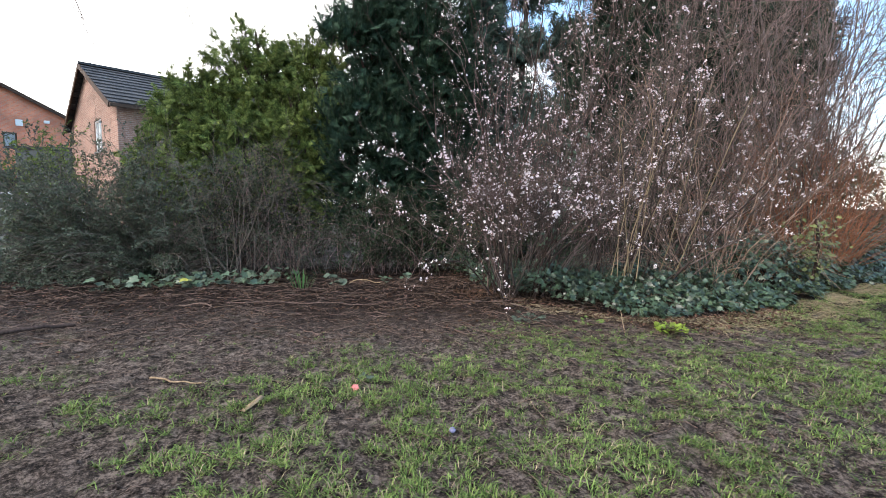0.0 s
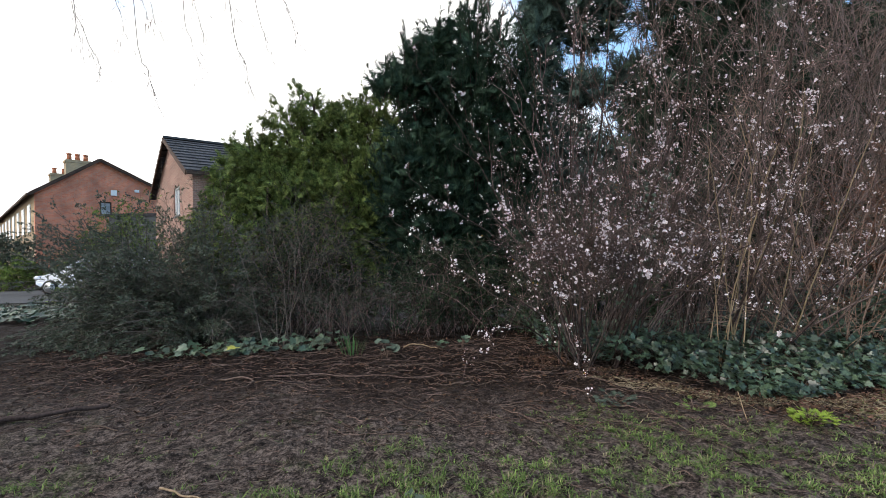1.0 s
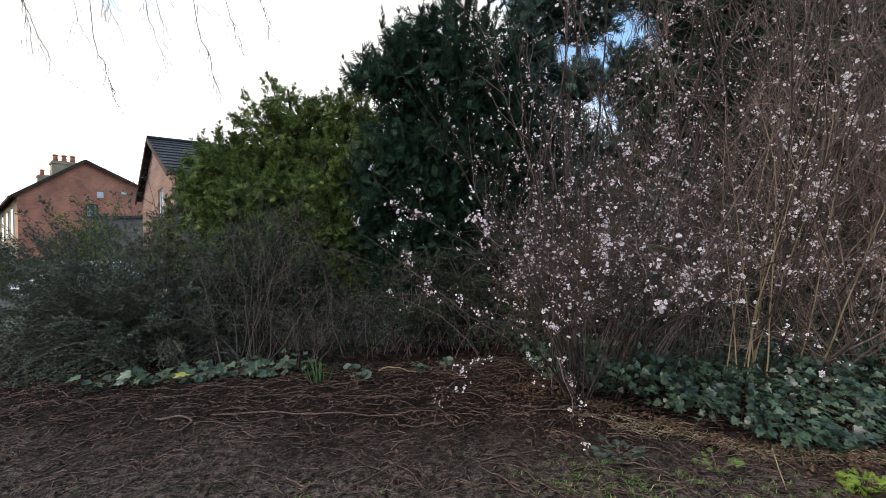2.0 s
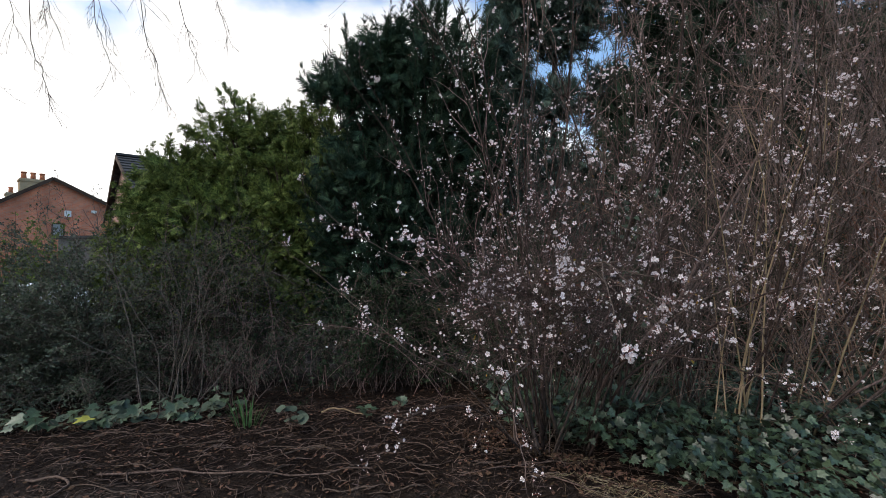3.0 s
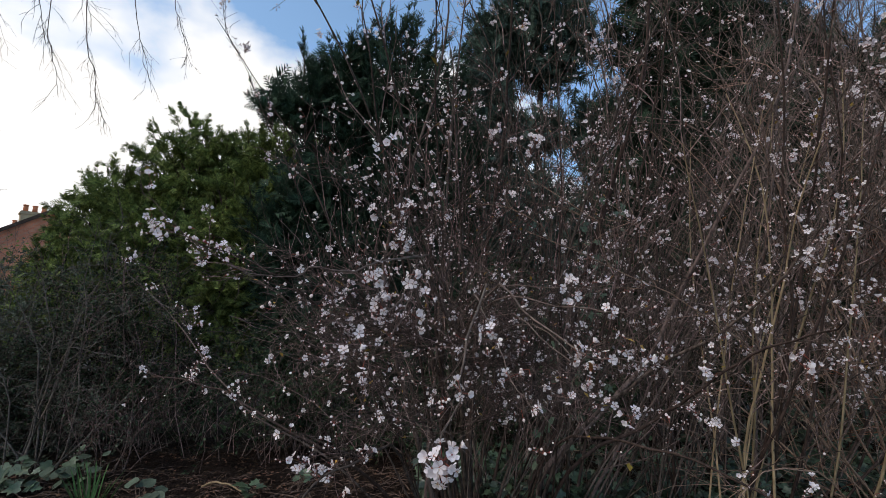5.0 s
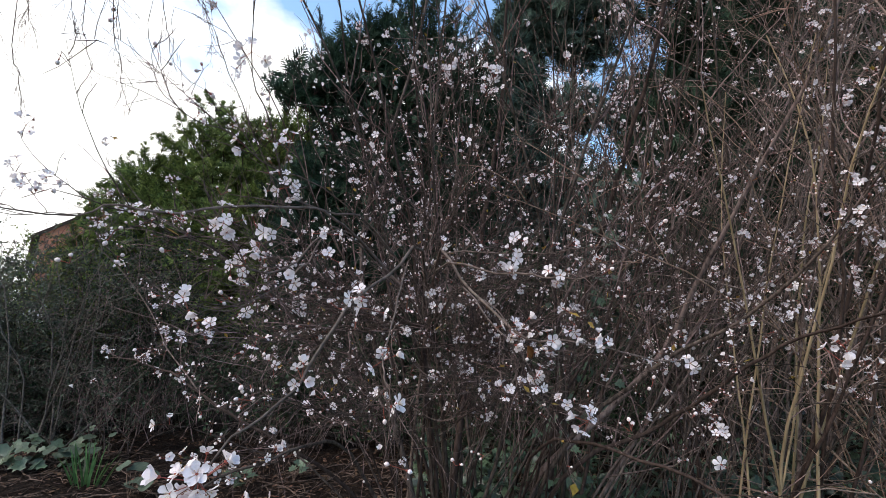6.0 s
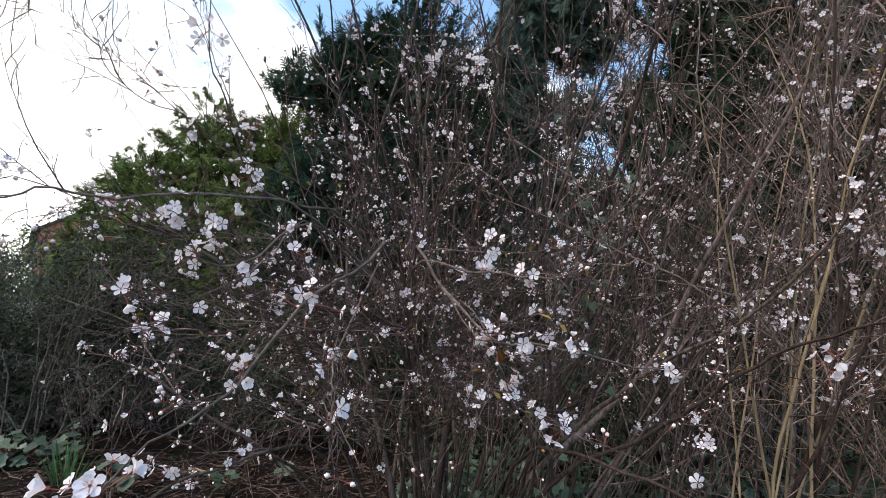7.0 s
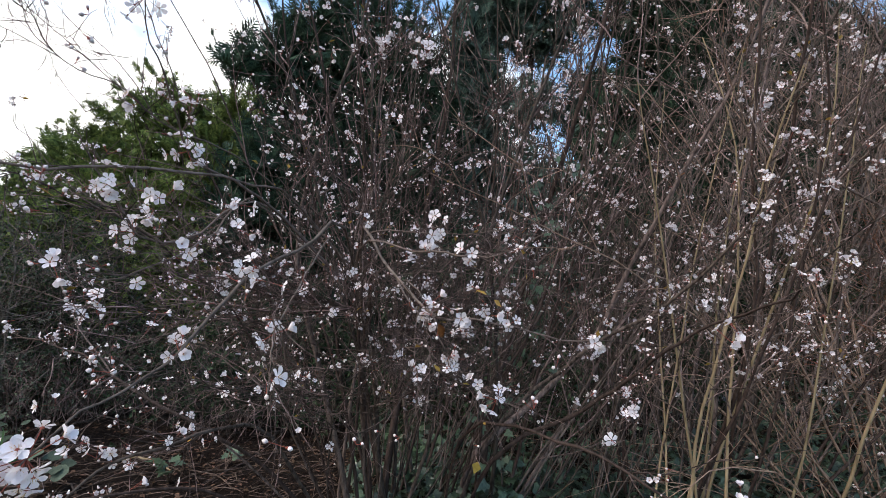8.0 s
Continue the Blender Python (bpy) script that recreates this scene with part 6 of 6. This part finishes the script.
def rosette(name, label, base, n, size, material, template, seed, rise=0.12, spread=0.1):
    rs = np.random.RandomState(seed)
    gz = float(ground_z(base[0], base[1]))
    r = empty(name, label, "plant", (base[0], base[1], 0))
    me = Acc().add(*template).mesh("leaf", material)
    st = Acc()
    for j in range(n):
        a = rs.uniform(0, 6.28)
        k = spread * rs.uniform(0.2, 1)
        q = np.array([base[0] + k * math.cos(a), base[1] + k * math.sin(a), gz + rise * rs.uniform(0.4, 1)])
        way = np.array([[math.cos(a), math.sin(a), rs.uniform(-0.2, 0.5)]])
        up = np.array([[0.3 * rs.randn(), -0.5 + 0.3 * rs.randn(), 1.0]])
        ob = new("leaf", me)
        ob.parent = r
        ob.matrix_basis = Matrix.LocRotScale(Vector(q) - r.location, Matrix(bases_up(way, up)[0].tolist()).to_quaternion(), Vector([size * rs.uniform(0.6, 1.2)] * 3))
        st.add(*tubes(np.stack([np.array([base[0], base[1], gz - 0.01]), (np.array([base[0], base[1], gz]) + q) / 2, q])[None], np.full((1, 3), 0.0025), 4))
    tagged(under(part("stalkwork", st, M_ROOT), r), kind="stuff")
    return r


daffodils()
rosette("broadleaf_seedling", "small plant with broad pale grey-green leaves", (-0.17, 6.8), 9, 0.1, M_PALELEAF, ROUND, 82, 0.2, 0.12)
rosette("broadleaf_seedling", "young green seedling on the leaf mould", (0.55, 6.95), 7, 0.11, M_IVY, IVY, 83, 0.14, 0.1)
rosette("broadleaf_seedling", "young green seedling on the leaf mould", (0.85, 7.2), 6, 0.1, M_IVY, IVY, 84, 0.16, 0.1)
rosette("lacy_herb", "lime-green lacy cow parsley clump at the ivy's edge", (2.84, 3.93), 110, 0.05, M_FERN, FROND, 85, 0.09, 0.11)
rosette("lacy_herb", "small grey-green lacy herb on the mould", (1.75, 4.62), 30, 0.07, M_PALELEAF, FROND, 86, 0.06, 0.14)
rosette("lacy_herb", "small green lacy herb on the mould", (2.25, 4.35), 20, 0.06, M_GRASS, FROND, 87, 0.06, 0.12)
rosette("dock_plant", "low broad green weed in the turf", (-0.02, 3.35), 8, 0.05, M_PALELEAF, LEAF, 88, 0.03, 0.05)


# ---- turf, sticks and litter ----
def grass_amount(x, y):
    edge = np.interp(x, [-4, -2, -1, 0.2, 0.8, 1.4, 2.2, 3.4, 5.0, 8.0], [4.2, 4.5, 4.9, 4.4, 4.3, 4.75, 4.1, 4.05, 4.9, 6.2])
    fade = np.clip((edge - y) / 0.9, 0, 1)
    patch = vnoise(x * 1.5, y * 1.5, 31) * 0.55 + vnoise(x * 4.2, y * 4.2, 32) * 0.45
    lush = np.clip(0.64 + 0.24 * (x - 0.2) - 0.04 * (y - 2), 0.26, 1.3)
    return np.clip((patch - (1 - lush) * 0.83) * 4.2, 0, 1) * (0.15 + 0.85 * fade) * (y < edge + 0.1)


def turf():
    """Low splayed grass tufts with loose blades between them."""
    rs = np.random.RandomState(91)
    n = 134000
    cx, cy = rs.uniform(-4.5, 8.5, n), rs.uniform(-1.2, 5.9, n)
    m = 30000
    bx, by = rs.uniform(-6.5, 12.5, m), rs.uniform(-3.5, 5.6, m)
    ring = (((bx < -4.5) | (bx > 8.5) | (by < 0.6)) & (rs.rand(m) < np.clip((by + 3.5) / 2, 0, 1) * np.clip((bx + 6.5) / 1.5, 0, 1) * np.clip((12.5 - bx) / 1.5, 0, 1)))
    cx, cy = np.concatenate([cx, bx[ring]]), np.concatenate([cy, by[ring]])
    n = len(cx)
    tuft = vnoise(cx * 9, cy * 9, 33)
    keep = rs.rand(n) < np.clip((cy + 3.2) / 3.8, 0, 1) * np.maximum(grass_amount(cx, cy) * np.clip((tuft - 0.25) * 2.2, 0, 1), 0.02 * (cy + 0.2 * cx < 4.6))
    cx, cy = cx[keep], cy[keep]
    vigour = rs.uniform(0.45, 1.25, len(cx)) * (0.55 + 0.7 * vnoise(cx * 1.5, cy * 1.5, 31))
    many = rs.randint(4, 9, len(cx))
    x, y, big = np.repeat(cx, many), np.repeat(cy, many), np.repeat(vigour, many)
    n = len(x)
    a = rs.uniform(0, 6.28, n)
    off = rs.uniform(0, 0.016, n)
    x, y = x + np.cos(a) * off, y + np.sin(a) * off
    h = rs.uniform(0.015, 0.046, n) * big
    lean = rs.uniform(0.5, 2.2, n) * h
    b = np.stack([x, y, ground_z(x, y) - 0.004], -1)
    dx = np.stack([np.cos(a), np.sin(a), np.zeros(n)], -1)
    sd = np.stack([-np.sin(a), np.cos(a), np.zeros(n)], -1) * rs.uniform(0.0013, 0.003, n)[:, None]
    up = np.array([0, 0, 1.0])
    mid = b + dx * (lean * 0.4)[:, None] + up * (h * 0.72)[:, None]
    tip = b + dx * lean[:, None] + up * (h * rs.uniform(0.5, 1.0, n))[:, None]
    V = np.stack([b - sd, b + sd, mid - sd * 0.8, mid + sd * 0.8, tip], 1).reshape(-1, 3)
    k = (np.arange(n) * 5)[:, None]
    F = np.concatenate([k + [0, 1, 3], k + [0, 3, 2], k + [2, 3, 4]])
    dead = rs.rand(n) < 0.11
    fd = np.tile(dead, 3)
    tagged(part("grass", Acc().add(V, F[~fd]), M_GRASS), "tufts of short bright green grass in mud", "grass", kind="stuff")
    tagged(part("dead_grass", Acc().add(V, F[fd]), M_STRAW), "dry straw-coloured grass blades", "grass", kind="stuff")


def lying(rs, n, x, y, length, bend, lift=0.006):
    """Paths that lie on the ground."""
    a = rs.uniform(0, 6.28, n)
    P = grow(rs, np.stack([x, y, np.zeros(n)], -1), np.stack([np.cos(a), np.sin(a) * 0.9, np.zeros(n)], -1), length, 9, bend)
    hump = np.sin(np.linspace(0, np.pi, 9))[None] * rs.uniform(0, 0.02, n)[:, None]
    P[:, :, 2] = ground_z(P[:, :, 0], P[:, :, 1]) + lift + hump
    return P


def roots_and_twigs():
    rs = np.random.RandomState(92)
    n = 290
    x = rs.uniform(-4.6, 2.6, n)
    y = rs.uniform(4.2, 7.6, n) - 0.12 * x
    P = lying(rs, n, x, y, rs.uniform(0.15, 0.8, n), 0.24)
    r = rs.uniform(0.002, 0.0075, n)
    for j in range(n):
        tagged(part("fallen_twig", Acc().add(*tubes(P[j:j + 1], np.linspace(r[j], r[j] * 0.5, 9)[None], 5)), M_ROOT), "thin crooked brown twig lying on the mud", "twig", "fallen twigs on the mud")
    n = 11000
    x = rs.uniform(-5, 5, n)
    y = rs.uniform(1.6, 7.8, n)
    keep = rs.rand(n) < np.where(y + 0.2 * x > 4.3, 1.0, 0.22)
    x, y = x[keep], y[keep]
    P = lying(rs, len(x), x, y, rs.uniform(0.03, 0.26, len(x)), 0.2, 0.003)[:, ::4]
    tagged(part("twig_litter", Acc().add(*tubes(P, np.linspace(0.0036, 0.0016, 3)[None].repeat(len(x), 0), 3)), M_ROOT), "fine twig litter strewn over the mud", "twigs", kind="stuff")
    n = 9000
    x = rs.uniform(-5, 4.2, n)
    y = rs.uniform(3.9, 8.6, n)
    keep = rs.rand(n) < np.clip((y + 0.25 * x - 4.4) * 0.8, 0.05, 1)
    x, y = x[keep], y[keep]
    n = len(x)
    p = np.stack([x, y, ground_z(x, y) + rs.uniform(0.002, 0.02, n)], -1)
    rot = bases_up(rs.randn(n, 3) * [1, 1, 0.25], np.array([0, 0, 1.0]) + rs.randn(n, 3) * 0.35)
    m = 2800
    ex = rs.uniform(1.4, 5.0, m)
    ey = np.interp(ex, IVY_X, IVY_Y) - rs.beta(1, 2.2, m) * 0.7
    p = np.concatenate([p, np.stack([ex, ey, ground_z(ex, ey) + rs.uniform(0.004, 0.03, m)], -1)])
    rot = np.concatenate([rot, bases_up(rs.randn(m, 3) * [1, 1, 0.35], np.array([0, 0, 1.0]) + rs.randn(m, 3) * 0.5)])
    n += m
    tagged(part("leaf_litter", Acc().add(*place(*LEAF, p, rot, rs.uniform(0.02, 0.055, n))), M_LITTER), "fallen red-brown leaves under the shrubs", "leaf litter", kind="stuff")


def crumbs():
    """Loose crumbs of soil on the trodden ground."""
    rs = np.random.RandomState(96)
    n = 11000
    x, y = rs.uniform(-4.5, 5.5, n), 1.2 + rs.beta(1.0, 1.3, n) * 6.6
    p = np.stack([x, y, ground_z(x, y) - 0.004], -1)
    s = rs.uniform(0.006, 0.03, n) * rs.uniform(0.5, 1.0, n)
    V, F = place(*DOT, p, bases(rs, np.array([0, 0, 1.0]) + rs.randn(n, 3) * 0.6), s)
    V += rs.randn(*V.shape) * np.repeat(s, len(DOT[0]))[:, None] * 0.13
    tagged(part("soil_crumbs", Acc().add(V, F), M_SOIL, smooth=False), "loose crumbs of wet brown soil", "soil", kind="stuff")


def stick(name, label, pts, r, material):
    p = smooth_path(pts, 14)
    p[:, 2] += ground_z(p[:, 0], p[:, 1])
    return tagged(part(name, Acc().add(*tubes(p[None], np.linspace(r, r * 0.65, 14)[None], 7)), material), label, "stick")


def rubbish():
    stick("stick", "pale broken stick lying on the mud", [(-1.4, 3.72, 0.02), (-1.21, 3.6, 0.02), (-1.03, 3.5, 0.012)], 0.007, M_PALESTICK)
    stick("stick", "crooked pale root on the mud", [(-1.9, 6.05, 0.012), (-1.66, 6.0, 0.03), (-1.52, 5.88, 0.03), (-1.54, 5.68, 0.012)], 0.011, M_ROOT)
    stick("stick", "thick dark fallen branch on the mud", [(-3.4, 4.95, 0.03), (-3.0, 5.1, 0.05), (-2.6, 5.35, 0.03)], 0.026, M_BARK)
    stick("stick", "bleached stick on the leaf mould", [(0.05, 7.35, 0.02), (0.25, 7.25, 0.05), (0.5, 7.1, 0.02)], 0.009, M_PALESTICK)
    stick("stick", "long thin pale twig on the turf", [(3.0, 3.3, 0.02), (3.6, 3.45, 0.04), (4.3, 3.5, 0.02)], 0.004, M_ROOT)
    stick("stick", "long thin brown twig on the mould", [(-1.4, 6.0, 0.01), (-0.6, 5.9, 0.03), (0.1, 5.75, 0.02), (0.6, 5.8, 0.01)], 0.008, M_ROOT)
    stick("stick", "pale twig standing out of the litter", [(2.45, 4.05, 0.0), (2.47, 4.12, 0.08), (2.5, 4.2, 0.17)], 0.004, M_PALESTICK)
    rs = np.random.RandomState(95)
    bm = bmesh.new()
    box_bm(bm, (-0.075, -0.017, -0.004), (0.075, 0.017, 0.004), 0.003)
    for v in bm.verts:
        v.co.z += 0.012 * math.sin(v.co.x * 25)
    ob = part("wood_chip", bm, M_PALESTICK)
    ob.matrix_world = Matrix.Translation((-0.664, 3.11, float(ground_z(-0.664, 3.11)) + 0.018)) @ Euler((0.05, -0.08, radians(50))).to_matrix().to_4x4()
    tagged(ob, "flat tan strip of split wood on the turf", "wood chip")
    pink = mat("pink_wrapper", (0.5, 0.12, 0.12), (0.68, 0.26, 0.25), 60, 0.5, 0.2)
    bm = bmesh.new()
    bmesh.ops.create_grid(bm, x_segments=5, y_segments=4, size=0.026)
    for v in bm.verts:
        v.co.z = 0.012 * math.sin(v.co.x * 130 + 1) + 0.008 * math.cos(v.co.y * 160)
    bmesh.ops.solidify(bm, geom=list(bm.faces), thickness=0.001)
    ob = part("wrapper", bm, pink)
    ob.matrix_world = Matrix.Translation((-0.072, 3.23, float(ground_z(-0.072, 3.23)) + 0.028)) @ Euler((0.3, 0.2, 0.6)).to_matrix().to_4x4()
    tagged(ob, "crumpled pink wrapper scrap on the mud", "litter")
    lilac = mat("lilac_plastic", (0.13, 0.12, 0.2), (0.22, 0.21, 0.32), 60, 0.35, 0.1)
    bm = bmesh.new()
    bmesh.ops.create_cone(bm, cap_ends=True, segments=24, radius1=0.017, radius2=0.016, depth=0.012)
    bmesh.ops.bevel(bm, geom=[e for e in bm.edges if e.calc_length() < 0.006], offset=0.0015, segments=2, affect="EDGES")
    ob = part("bottle_cap", bm, lilac)
    ob.matrix_world = Matrix.Translation((0.393, 2.6, float(ground_z(0.393, 2.6)) + 0.02)) @ Euler((0.5, 0.1, 0)).to_matrix().to_4x4()
    tagged(ob, "small lilac plastic bottle cap in the grass", "bottle cap")


def straw_mat():
    """Flattened dry grass along the foot of the ivy."""
    rs = np.random.RandomState(97)
    n = 5200
    x = rs.uniform(1.6, 8.2, n)
    y = np.interp(x, IVY_X, IVY_Y) - rs.beta(1.2, 2.0, n) * np.interp(x, [1.6, 3.5, 5.5, 8], [0.9, 0.7, 0.9, 0.5])
    keep = vnoise(x * 2.2, y * 2.2, 41) > 0.42
    x, y = x[keep], y[keep]
    P = lying(rs, len(x), x, y, rs.uniform(0.04, 0.2, len(x)), 0.15, 0.008)[:, ::4]
    tagged(part("straw", Acc().add(*tubes(P, np.linspace(0.0022, 0.001, 3)[None].repeat(len(x), 0), 3)), M_STRAW), "flattened dry grass along the foot of the ivy", "dead grass", kind="stuff")


turf()
straw_mat()
roots_and_twigs()
crumbs()
rubbish()
